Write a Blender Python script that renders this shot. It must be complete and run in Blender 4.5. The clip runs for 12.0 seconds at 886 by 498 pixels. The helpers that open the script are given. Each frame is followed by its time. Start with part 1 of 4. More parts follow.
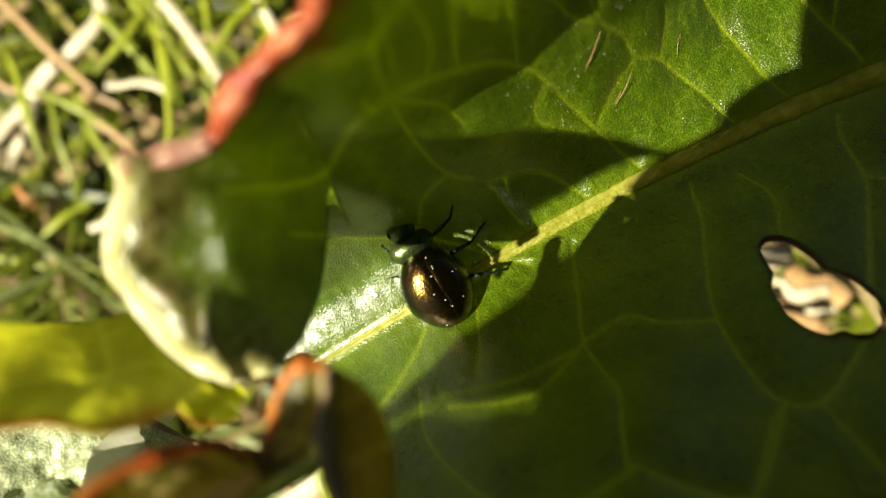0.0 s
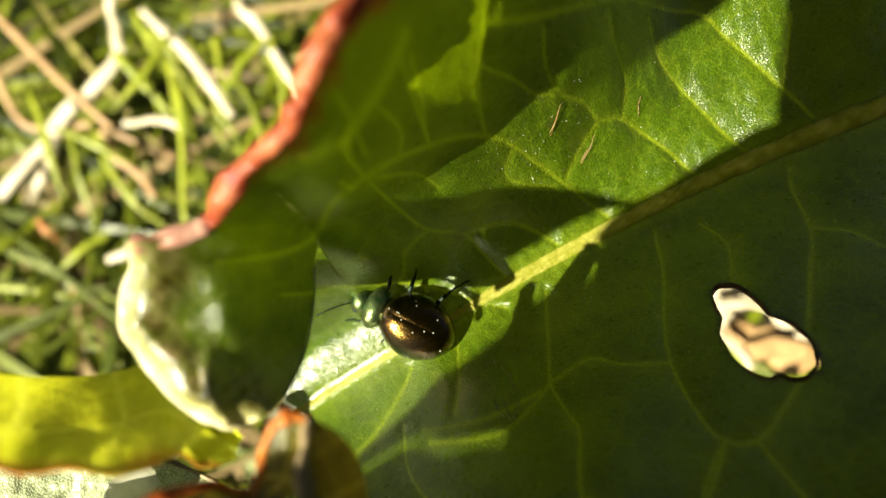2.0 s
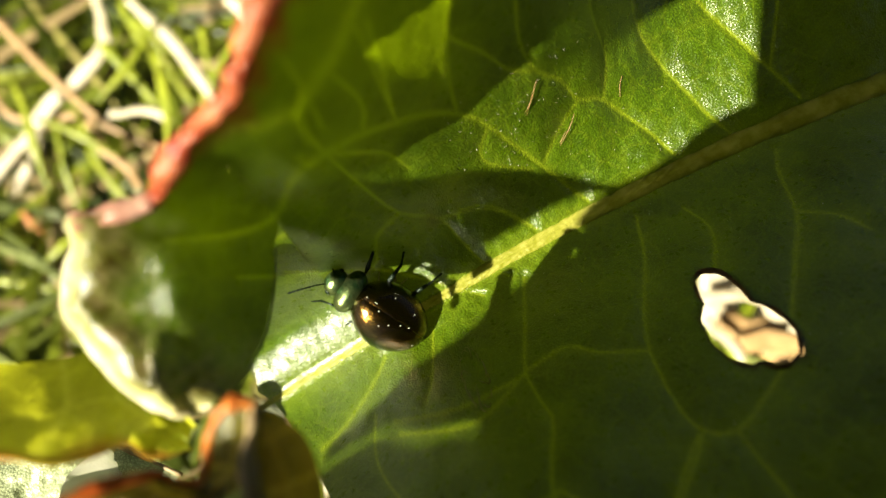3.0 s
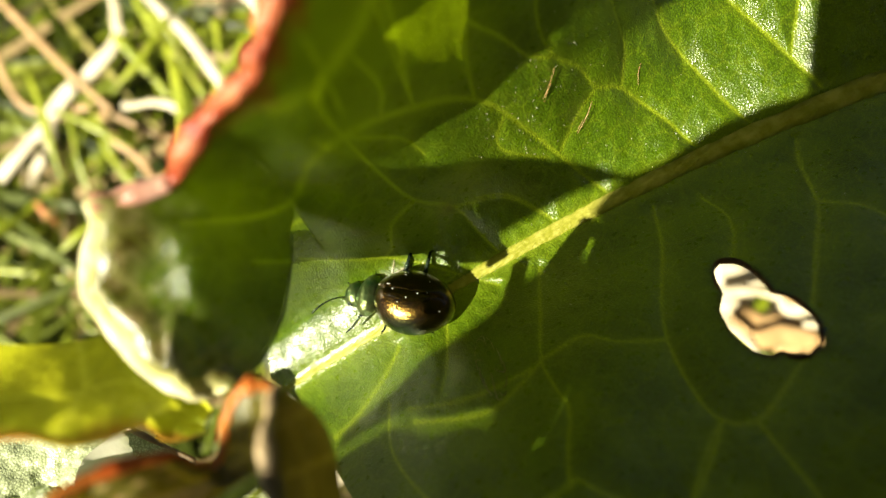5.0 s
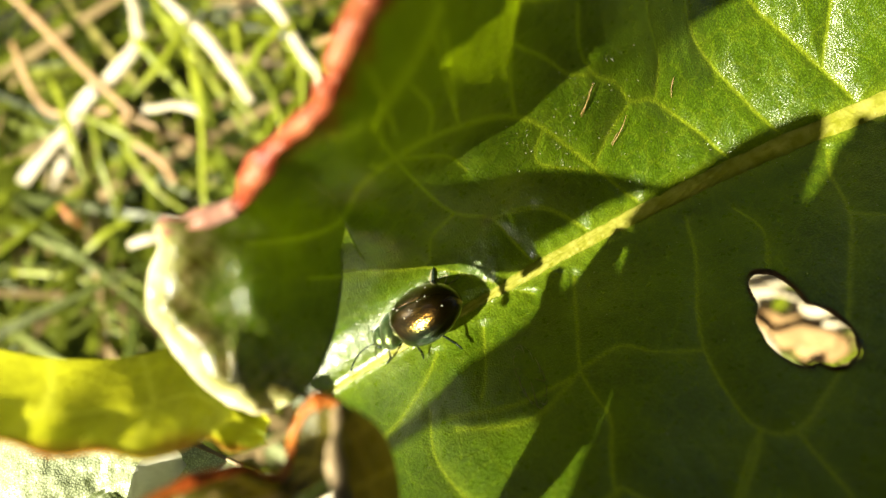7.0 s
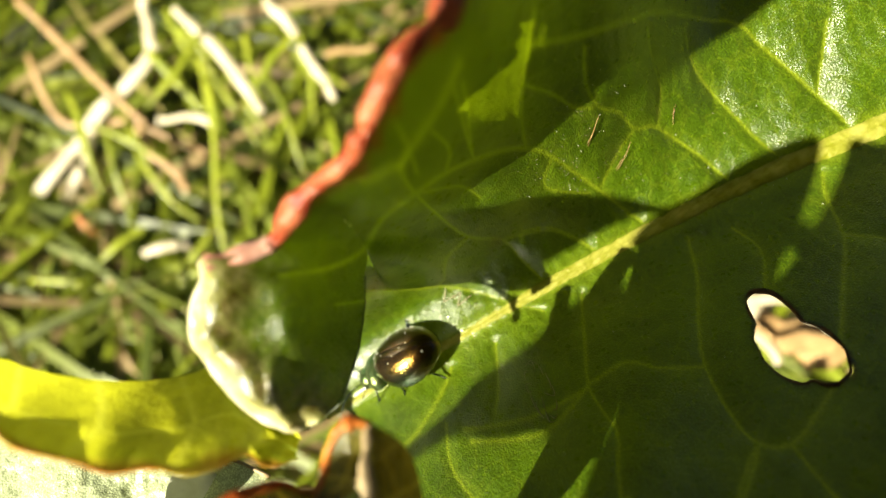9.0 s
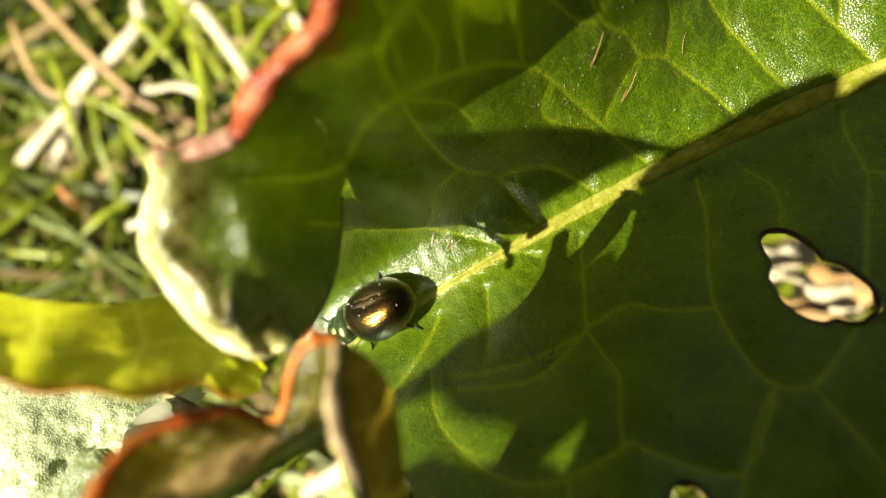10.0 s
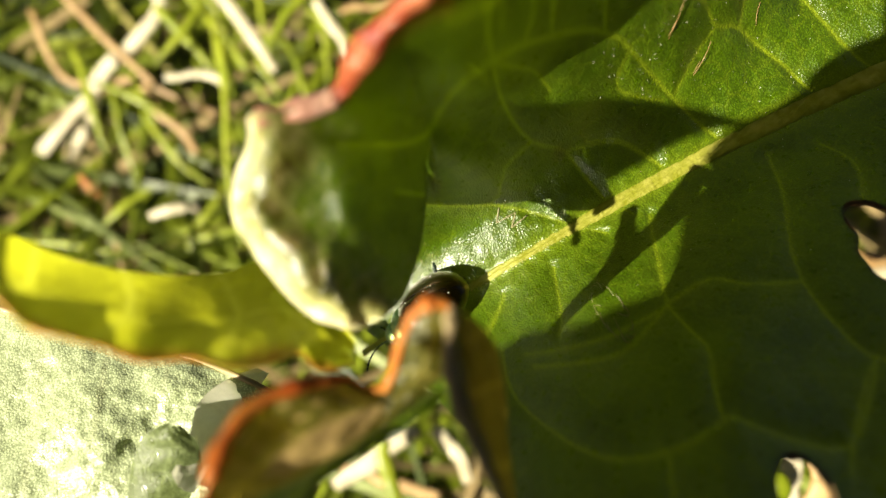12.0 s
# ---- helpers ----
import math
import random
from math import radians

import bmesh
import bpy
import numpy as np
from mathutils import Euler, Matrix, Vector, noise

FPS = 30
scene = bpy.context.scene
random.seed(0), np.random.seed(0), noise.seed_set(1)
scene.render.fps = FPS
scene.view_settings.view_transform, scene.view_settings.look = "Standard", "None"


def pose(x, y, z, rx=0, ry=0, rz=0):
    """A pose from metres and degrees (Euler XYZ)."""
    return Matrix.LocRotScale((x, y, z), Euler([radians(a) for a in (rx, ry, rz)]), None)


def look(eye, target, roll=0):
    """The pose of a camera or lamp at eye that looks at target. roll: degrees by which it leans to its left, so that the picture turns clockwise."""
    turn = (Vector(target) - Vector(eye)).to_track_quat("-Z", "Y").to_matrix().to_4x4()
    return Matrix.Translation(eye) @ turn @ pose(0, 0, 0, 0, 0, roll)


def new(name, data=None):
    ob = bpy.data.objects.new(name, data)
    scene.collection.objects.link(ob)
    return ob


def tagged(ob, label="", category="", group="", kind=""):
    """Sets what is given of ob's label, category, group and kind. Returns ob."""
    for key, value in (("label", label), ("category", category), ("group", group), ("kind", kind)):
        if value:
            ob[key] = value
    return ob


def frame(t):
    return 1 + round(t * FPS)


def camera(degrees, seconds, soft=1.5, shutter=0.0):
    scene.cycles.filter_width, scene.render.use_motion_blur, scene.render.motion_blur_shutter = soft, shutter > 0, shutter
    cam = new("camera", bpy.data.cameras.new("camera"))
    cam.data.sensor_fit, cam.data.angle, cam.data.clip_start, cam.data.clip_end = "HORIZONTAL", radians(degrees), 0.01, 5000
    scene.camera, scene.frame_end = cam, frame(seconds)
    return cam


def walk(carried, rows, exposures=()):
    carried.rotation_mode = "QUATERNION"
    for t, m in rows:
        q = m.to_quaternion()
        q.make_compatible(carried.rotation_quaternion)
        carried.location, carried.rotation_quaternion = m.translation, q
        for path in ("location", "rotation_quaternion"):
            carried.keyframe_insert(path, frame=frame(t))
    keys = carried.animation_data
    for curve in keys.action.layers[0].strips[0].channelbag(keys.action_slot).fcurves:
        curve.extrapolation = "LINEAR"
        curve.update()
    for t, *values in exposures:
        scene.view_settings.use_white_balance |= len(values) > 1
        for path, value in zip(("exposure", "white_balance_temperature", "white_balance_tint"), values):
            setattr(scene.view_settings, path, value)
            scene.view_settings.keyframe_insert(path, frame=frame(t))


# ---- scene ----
cam = camera(69.3, 12.0)
EYE, TILT = 0.12, -68.0
ROWS = [
    (0.0, -0.00307, -4e-05, 0.11786, 21.355, -1.798, -0.569),
    (0.5, -0.00208, -0.00091, 0.11635, 22.293, -1.486, -0.444),
    (1.0, -0.00174, 0.00089, 0.12004, 22.229, -0.961, -0.939),
    (1.5, -0.00042, 0.00066, 0.12079, 22.235, -0.542, -0.707),
    (2.0, -0.00096, 0.00053, 0.12251, 22.741, -0.436, -0.683),
    (2.5, 5e-05, -0.0004, 0.12098, 22.662, -0.539, -0.427),
    (3.0, 0.00078, 0.00035, 0.12073, 22.468, -0.536, -0.696),
    (3.2, -0.00028, 0.00017, 0.12036, 22.387, -0.648, -0.829),
    (4.8, 0.00042, 0.00025, 0.12089, 22.22, 0.076, -0.23),
    (5.0, 0.00036, -6e-05, 0.12029, 22.136, 0.046, 0.004),
    (5.5, 0.0, -0.0, 0.12, 21.982, -0.005, -0.002),
    (6.0, -0.00107, -9e-05, 0.12078, 21.913, 0.291, 0.103),
    (6.5, -0.00186, 0.00082, 0.12122, 21.956, 0.712, 0.009),
    (6.7, -0.00164, 0.00067, 0.12177, 21.702, 0.783, 0.042),
    (8.5, -0.00285, 0.00052, 0.12167, 21.514, 0.691, 0.022),
    (9.0, -0.00239, 0.00119, 0.12466, 21.521, 1.269, -0.126),
    (9.5, -0.00196, -0.00033, 0.12125, 21.472, 0.835, 0.179),
    (10.0, -0.00194, -0.00145, 0.11964, 21.468, 0.598, 0.565),
    (10.5, -0.00276, -0.00146, 0.11974, 21.256, 0.743, 0.236),
    (11.0, -0.00303, -0.00109, 0.11815, 21.152, 0.878, 0.233),
    (11.5, -0.00535, -0.002, 0.11901, 20.913, 0.972, 0.315),
    (12.0, -0.00637, -0.00233, 0.11842, 20.994, 0.859, 0.469),
]
walk(cam, [(t, pose(*p)) for t, *p in ROWS], [(0.0, 1.24), (1.5, 1.58), (5.0, 1.66), (6.5, 1.72), (9.5, 1.58), (12.0, 1.3)])
cam.data.dof.use_dof, cam.data.dof.focus_distance, cam.data.dof.aperture_fstop = True, 0.0435, 22

# ---- light: a low evening sun and a clear sky ----
BASE = pose(0, 0, EYE, TILT) @ pose(0, 0, 0, 90)


def place(x, y, z):
    """A place from the plant's own millimetres: x right, y towards the viewer's feet, z depth below the eye."""
    return BASE @ Vector((x / 1000, -y / 1000, -z / 1000))


TO_SUN = (BASE.to_3x3() @ Vector((-0.635, -0.26, 0.727))).normalized()
sun = new("sun", bpy.data.lights.new("sun", "SUN"))
sun.data.energy, sun.data.angle, sun.data.color = 5.4, radians(0.55), (1.0, 0.93, 0.69)
sun.matrix_world = look(TO_SUN * 3, (0, 0, 0))
world = bpy.data.worlds.new("sky")
scene.world = world
world.use_nodes = True
wn = world.node_tree
sky = wn.nodes.new("ShaderNodeTexSky")
sky.sky_type, sky.sun_disc = "NISHITA", False
sky.sun_elevation = math.asin(TO_SUN.z)
sky.sun_rotation = math.atan2(TO_SUN.x, TO_SUN.y)
wn.links.new(sky.outputs[0], wn.nodes["Background"].inputs[0])
wn.nodes["Background"].inputs[1].default_value = 0.0089


# ---- materials ----
def nodes_of(name):
    m = bpy.data.materials.new(name)
    m.use_nodes = True
    return m, m.node_tree.nodes, m.node_tree.links, m.node_tree.nodes["Principled BSDF"]


def noise_node(n, l, scale, detail=4.0, rough=0.55, kind="Object"):
    co = n.new("ShaderNodeTexCoord")
    t = n.new("ShaderNodeTexNoise")
    t.inputs["Scale"].default_value, t.inputs["Detail"].default_value, t.inputs["Roughness"].default_value = scale, detail, rough
    l.new(co.outputs[kind], t.inputs["Vector"])
    return t


def mix_node(n, l, fac, a, b, blend="MIX"):
    x = n.new("ShaderNodeMix")
    x.data_type, x.blend_type = "RGBA", blend
    for sock, v in ((x.inputs[0], fac), (x.inputs[6], a), (x.inputs[7], b)):
        if isinstance(v, (int, float)):
            sock.default_value = v
        elif isinstance(v, tuple):
            sock.default_value = (*v, 1)
        else:
            l.new(v, sock)
    return x.outputs[2]


def ramp_node(n, l, src, a, b):
    r = n.new("ShaderNodeMapRange")
    r.inputs[1].default_value, r.inputs[2].default_value = a, b
    l.new(src, r.inputs[0])
    return r.outputs[0]


def leaf_material(name, face, glow, vein, through_part=0.4, rough=0.36, brown=None, bump=0.35, spec=0.5, edge=None, mottle=0.2, wax=0.0):
    """A living leaf: glossy cuticle over green tissue that lets light through; 'vein' and 'wear' are mesh attributes."""
    m, n, l, p = nodes_of(name)
    big, fine = noise_node(n, l, 260, 5), noise_node(n, l, 2600, 4)
    at = n.new("ShaderNodeAttribute")
    at.attribute_name = "vein"
    col = mix_node(n, l, ramp_node(n, l, big.outputs[0], 0.35, 0.68), tuple(c * (1 - mottle) for c in face), tuple(c * (1 + mottle) for c in face))
    col = mix_node(n, l, ramp_node(n, l, fine.outputs[0], 0.45, 0.72), col, tuple(min(1, c * 1.25) for c in face))
    tr = mix_node(n, l, ramp_node(n, l, big.outputs[0], 0.35, 0.68), tuple(c * (0.9 - 1.2 * mottle) for c in glow), tuple(c * (1.1 + mottle) for c in glow))
    col = mix_node(n, l, at.outputs["Fac"], col, vein)
    tr = mix_node(n, l, at.outputs["Fac"], tr, tuple(min(1, 2.3 * g + 0.003) for g in glow))
    if brown:
        wear = n.new("ShaderNodeAttribute")
        wear.attribute_name = "wear"
        col = mix_node(n, l, wear.outputs["Fac"], col, brown)
        tr = mix_node(n, l, wear.outputs["Fac"], tr, tuple(0.6 * c for c in brown))
    if edge:
        rd = n.new("ShaderNodeAttribute")
        rd.attribute_name = "red"
        blush = mix_node(n, l, ramp_node(n, l, noise_node(n, l, 800, 4).outputs[0], 0.35, 0.65), (0.26, 0.02, 0.008), (0.50, 0.13, 0.04))
        col = mix_node(n, l, rd.outputs["Fac"], col, blush)
        tr = mix_node(n, l, rd.outputs["Fac"], tr, (0.50, 0.07, 0.015))
        thick = n.new("ShaderNodeAttribute")
        thick.attribute_name = "pale"
        col = mix_node(n, l, thick.outputs["Fac"], col, edge)
        tr = mix_node(n, l, thick.outputs["Fac"], tr, edge)
    # a faint net of the finest veins
    net = n.new("ShaderNodeTexVoronoi")
    net.feature = "DISTANCE_TO_EDGE"
    net.inputs["Scale"].default_value = 620
    wob = noise_node(n, l, 500, 3)
    l.new(mix_node(n, l, 0.0012, n.new("ShaderNodeTexCoord").outputs["Object"], wob.outputs["Color"], "ADD"), net.inputs["Vector"])
    thread = n.new("ShaderNodeMapRange")
    thread.inputs[1].default_value, thread.inputs[2].default_value, thread.inputs[3].default_value, thread.inputs[4].default_value = 0.0, 0.09, 0.22, 0.0
    l.new(net.outputs["Distance"], thread.inputs[0])
    col, tr = mix_node(n, l, thread.outputs[0], col, vein), mix_node(n, l, thread.outputs[0], tr, tuple(min(1, 1.6 * g) for g in glow))
    cells = n.new("ShaderNodeTexVoronoi")
    cells.inputs["Scale"].default_value = 7600
    l.new(n.new("ShaderNodeTexCoord").outputs["Object"], cells.inputs["Vector"])
    col = mix_node(n, l, 1.0, col, mix_node(n, l, ramp_node(n, l, cells.outputs["Distance"], 0.1, 0.6), (1.45, 1.45, 1.4), (0.62, 0.64, 0.58)), "MULTIPLY")
    l.new(col, p.inputs["Base Color"])
    specks = n.new("ShaderNodeTexVoronoi")
    specks.inputs["Scale"].default_value = 3600
    l.new(n.new("ShaderNodeTexCoord").outputs["Object"], specks.inputs["Vector"])
    one = n.new("ShaderNodeSeparateXYZ")
    l.new(specks.outputs["Color"], one.inputs[0])
    gloss = n.new("ShaderNodeMapRange")
    gloss.inputs[1].default_value, gloss.inputs[2].default_value, gloss.inputs[3].default_value, gloss.inputs[4].default_value = 0.95, 0.97, rough, 0.14
    l.new(one.outputs["X"], gloss.inputs[0])
    l.new(gloss.outputs[0], p.inputs["Roughness"])
    p.inputs["Specular IOR Level"].default_value = spec
    b = n.new("ShaderNodeBump")
    b.inputs["Strength"].default_value, b.inputs["Distance"].default_value = bump, 0.0001
    l.new(cells.outputs["Distance"], b.inputs["Height"])
    b2 = n.new("ShaderNodeBump")
    b2.inputs["Strength"].default_value, b2.inputs["Distance"].default_value = 0.2, 0.0003
    l.new(noise_node(n, l, 1100, 3).outputs[0], b2.inputs["Height"])
    l.new(b.outputs[0], b2.inputs["Normal"])
    l.new(b2.outputs[0], p.inputs["Normal"])
    if wax:
        # the smooth waxy skin over the grainy tissue
        p.inputs["Coat Weight"].default_value, p.inputs["Coat Roughness"].default_value = wax, 0.27
        skin = n.new("ShaderNodeBump")
        skin.inputs["Strength"].default_value, skin.inputs["Distance"].default_value = 0.16, 0.0001
        l.new(cells.outputs["Distance"], skin.inputs["Height"])
        l.new(skin.outputs[0], p.inputs["Coat Normal"])
    t = n.new("ShaderNodeBsdfTranslucent")
    l.new(tr, t.inputs["Color"])
    l.new(b2.outputs[0], t.inputs["Normal"])
    x = n.new("ShaderNodeMixShader")
    x.inputs[0].default_value = through_part
    if edge:
        # tissue is thinner towards the rolled edge
        thin = n.new("ShaderNodeAttribute")
        thin.attribute_name = "thin"
        add = n.new("ShaderNodeMath")
        add.operation = "MULTIPLY_ADD"
        add.inputs[1].default_value, add.inputs[2].default_value = 0.52, through_part
        l.new(thin.outputs["Fac"], add.inputs[0])
        l.new(add.outputs[0], x.inputs[0])
    l.new(p.outputs[0], x.inputs[1])
    l.new(t.outputs[0], x.inputs[2])
    l.new(x.outputs[0], n["Material Output"].inputs[0])
    return m


def plain_material(name, a, b, rough=0.6, scale=700, bump=0.3, through_part=0.0, metal=0.0, spec=0.5, vary=0.0):
    """Two-tone grain with fine relief; optionally lets light through and varies from piece to piece."""
    m, n, l, p = nodes_of(name)
    t = noise_node(n, l, scale, 6)
    col = mix_node(n, l, ramp_node(n, l, t.outputs[0], 0.36, 0.66), a, b)
    if vary:
        info = n.new("ShaderNodeObjectInfo")
        col = mix_node(n, l, vary, col, mix_node(n, l, info.outputs["Random"], tuple(c * 0.5 for c in a), tuple(min(1, c * 1.4) for c in b)))
    l.new(col, p.inputs["Base Color"])
    p.inputs["Roughness"].default_value, p.inputs["Metallic"].default_value = rough, metal
    p.inputs["Specular IOR Level"].default_value = spec
    bp = n.new("ShaderNodeBump")
    bp.inputs["Strength"].default_value, bp.inputs["Distance"].default_value = bump, 0.0003
    l.new(noise_node(n, l, scale * 4, 4).outputs[0], bp.inputs["Height"])
    l.new(bp.outputs[0], p.inputs["Normal"])
    if through_part:
        tr = n.new("ShaderNodeBsdfTranslucent")
        l.new(col, tr.inputs["Color"])
        x = n.new("ShaderNodeMixShader")
        x.inputs[0].default_value = through_part
        l.new(p.outputs[0], x.inputs[1])
        l.new(tr.outputs[0], x.inputs[2])
        l.new(x.outputs[0], n["Material Output"].inputs[0])
    return m


def blade_stuff_material(name, dark, light, dry):
    """Grass whose every blade has its own green, some of them dry."""
    m, n, l, p = nodes_of(name)
    g = n.new("ShaderNodeNewGeometry")
    col = mix_node(n, l, ramp_node(n, l, g.outputs["Random Per Island"], 0.0, 0.75), dark, light)
    col = mix_node(n, l, ramp_node(n, l, g.outputs["Random Per Island"], 0.80, 0.83), col, dry)
    l.new(col, p.inputs["Base Color"])
    p.inputs["Roughness"].default_value = 0.45
    tr = n.new("ShaderNodeBsdfTranslucent")
    l.new(col, tr.inputs["Color"])
    x = n.new("ShaderNodeMixShader")
    x.inputs[0].default_value = 0.35
    l.new(p.outputs[0], x.inputs[1])
    l.new(tr.outputs[0], x.inputs[2])
    l.new(x.outputs[0], n["Material Output"].inputs[0])
    return m


def shell_material():
    """Bronze-green metallic wing cases, finely pitted."""
    m, n, l, p = nodes_of("beetle_shell")
    big = noise_node(n, l, 420, 3)
    co = n.new("ShaderNodeTexCoord")
    sep = n.new("ShaderNodeSeparateXYZ")
    l.new(co.outputs["Object"], sep.inputs[0])
    side = n.new("ShaderNodeMath")
    side.operation = "ABSOLUTE"
    l.new(sep.outputs["Y"], side.inputs[0])
    col = mix_node(n, l, ramp_node(n, l, big.outputs[0], 0.35, 0.65), (0.125, 0.055, 0.009), (0.085, 0.058, 0.010))
    col = mix_node(n, l, ramp_node(n, l, side.outputs[0], 0.0018, 0.0024), col, (0.015, 0.06, 0.018))
    l.new(col, p.inputs["Base Color"])
    p.inputs["Metallic"].default_value, p.inputs["Roughness"].default_value = 1.0, 0.2
    p.inputs["Coat Weight"].default_value, p.inputs["Coat Roughness"].default_value = 0.9, 0.16
    v = n.new("ShaderNodeTexVoronoi")
    v.inputs["Scale"].default_value = 7500
    l.new(co.outputs["Object"], v.inputs["Vector"])
    b = n.new("ShaderNodeBump")
    b.inputs["Strength"].default_value, b.inputs["Distance"].default_value = 0.42, 0.00005
    l.new(v.outputs["Distance"], b.inputs["Height"])
    l.new(b.outputs[0], p.inputs["Normal"])
    return m


LEAF = leaf_material("dock_leaf_green", (0.055, 0.102, 0.002), (0.32, 0.46, 0.002), (0.20, 0.255, 0.010), 0.17, 0.3, (0.13, 0.085, 0.012), bump=0.52, spec=0.6, wax=0.8, edge=(0.74, 0.66, 0.32))
LEAF_YOUNG = leaf_material("young_leaf_green", (0.22, 0.28, 0.015), (0.82, 0.82, 0.03), (0.30, 0.36, 0.05), 0.58, 0.4, (0.62, 0.26, 0.02), mottle=0.32)
LEAF_PALE = leaf_material("pale_leaf_green", (0.54, 0.60, 0.38), (0.44, 0.50, 0.22), (0.60, 0.64, 0.42), 0.2, 0.34, bump=0.35, spec=0.7, mottle=0.14)
# for the unseen sheets that only cast shade
CASTER_GREEN = leaf_material("shade_caster_green", (0.03, 0.06, 0.008), (0.03, 0.045, 0.003), (0.10, 0.14, 0.03), 0.08, 0.4)
LEAF_STUNTED = leaf_material("stunted_leaf_green", (0.13, 0.16, 0.06), (0.20, 0.24, 0.06), (0.22, 0.26, 0.12), 0.25, 0.45)
LEAF_OLD = leaf_material("old_leaf_brown_green", (0.10, 0.095, 0.014), (0.44, 0.32, 0.03), (0.26, 0.22, 0.06), 0.4, 0.4, (0.68, 0.45, 0.20))
RIB = plain_material("leaf_midrib", (0.27, 0.28, 0.02), (0.46, 0.44, 0.09), 0.36, 900, 0.4, 0.35)
RED = plain_material("red_margin", (0.28, 0.022, 0.008), (0.62, 0.21, 0.09), 0.36, 620, 0.6, 0.3)
PINK = plain_material("pink_corner", (0.42, 0.16, 0.11), (0.60, 0.36, 0.28), 0.34, 500, 0.4, 0.3)
ORANGE = plain_material("orange_margin", (0.50, 0.10, 0.015), (0.62, 0.24, 0.04), 0.4, 420, 0.4, 0.35)
WARM_RIM = plain_material("yellow_orange_margin", (0.50, 0.42, 0.04), (0.66, 0.28, 0.04), 0.4, 420, 0.4, 0.4)
PALE_RIM = plain_material("pale_thick_margin", (0.55, 0.50, 0.24), (0.80, 0.74, 0.50), 0.3, 500, 0.35, 0.3)
BROWN_RIM = plain_material("brown_gnawed_margin", (0.06, 0.02, 0.006), (0.22, 0.09, 0.02), 0.6, 900, 0.4, 0.2)
BEIGE_RIM = plain_material("beige_dry_margin", (0.30, 0.20, 0.09), (0.55, 0.42, 0.24), 0.5, 420, 0.4, 0.2)
FILM = plain_material("papery_sheath", (0.62, 0.60, 0.48), (0.80, 0.78, 0.66), 0.3, 500, 0.5, 0.4)
STRAW = plain_material("bleached_straw", (0.50, 0.42, 0.28), (0.82, 0.74, 0.56), 0.45, 180, 0.4, 0.2)
TAN = plain_material("tan_stalk", (0.34, 0.20, 0.08), (0.55, 0.36, 0.17), 0.5, 200, 0.4, 0.15)
RUST = plain_material("rust_stalk", (0.35, 0.11, 0.02), (0.50, 0.20, 0.05), 0.5, 200, 0.4, 0.15)
GRASS = plain_material("grass_green", (0.20, 0.26, 0.008), (0.42, 0.46, 0.03), 0.4, 160, 0.3, 0.35, vary=0.3)
TURF = blade_stuff_material("turf_blades", (0.018, 0.034, 0.003), (0.25, 0.30, 0.015), (0.40, 0.29, 0.14))
SOIL = plain_material("dark_soil", (0.014, 0.012, 0.006), (0.035, 0.040, 0.012), 0.9, 60, 0.9)
SHELL = shell_material()
DARK = plain_material("beetle_dark_parts", (0.010, 0.016, 0.012), (0.02, 0.035, 0.02), 0.25, 2000, 0.3, 0.0, 0.5)
NECK = plain_material("beetle_green_neck", (0.04, 0.10, 0.04), (0.16, 0.19, 0.07), 0.3, 900, 0.25, 0.0, 0.9)
HAIR = plain_material("dry_plant_hair", (0.32, 0.16, 0.06), (0.5, 0.34, 0.16), 0.4, 900, 0.2, 0.3)
GRAIN = plain_material("glassy_grain", (0.5, 0.5, 0.4), (0.75, 0.75, 0.65), 0.15, 900, 0.1, 0.3)
SCAR = plain_material("pale_dry_scar", (0.30, 0.26, 0.12), (0.45, 0.42, 0.26), 0.45, 1500, 0.6, 0.3)


# ---- building helpers ----
def mesh_object(name, verts, faces, material, parent=None, label="", smooth=True, attrs=None):
    me = bpy.data.meshes.new(name)
    me.from_pydata(verts, [], faces)
    me.polygons.foreach_set("use_smooth", [smooth] * len(me.polygons))
    for key, values in (attrs or {}).items():
        a = me.attributes.new(key, "FLOAT", "POINT")
        a.data.foreach_set("value", np.asarray(values, dtype=np.float32))
    me.materials.append(material)
    me.update()
    ob = new(name, me)
    ob.parent = parent
    if label:
        tagged(ob, label)
    return ob


def part(name, bm, material, parent, label=""):
    """Links a bmesh as one mesh object under a thing or a part."""
    me = bpy.data.meshes.new(name)
    for f in bm.faces:
        f.smooth = True
    bm.to_mesh(me)
    bm.free()
    me.materials.append(material)
    ob = new(name, me)
    ob.parent = parent
    if label:
        tagged(ob, label)
    return ob


def thing(name, label, category, group="", kind=""):
    return tagged(new(name), label, category, group, kind)


def curve(points, n):
    """A smooth line through the points (Catmull-Rom), n + 1 places, evenly in the points' count."""
    p = np.asarray(points, float)
    p = np.vstack([2 * p[0] - p[1], p, 2 * p[-1] - p[-2]])
    out = []
    for u in np.linspace(0, len(p) - 3 - 1e-9, n + 1):
        i, t = int(u), u - int(u)
        a, b, c, d = p[i:i + 4]
        out.append(0.5 * (2 * b + (c - a) * t + (2 * a - 5 * b + 4 * c - d) * t * t + (3 * b - a - 3 * c + d) * t ** 3))
    return np.array(out)


def grid_faces(rows, cols, keep=None):
    return [(r * cols + c, r * cols + c + 1, (r + 1) * cols + c + 1, (r + 1) * cols + c)
            for r in range(rows - 1) for c in range(cols - 1) if keep is None or keep[r, c]]


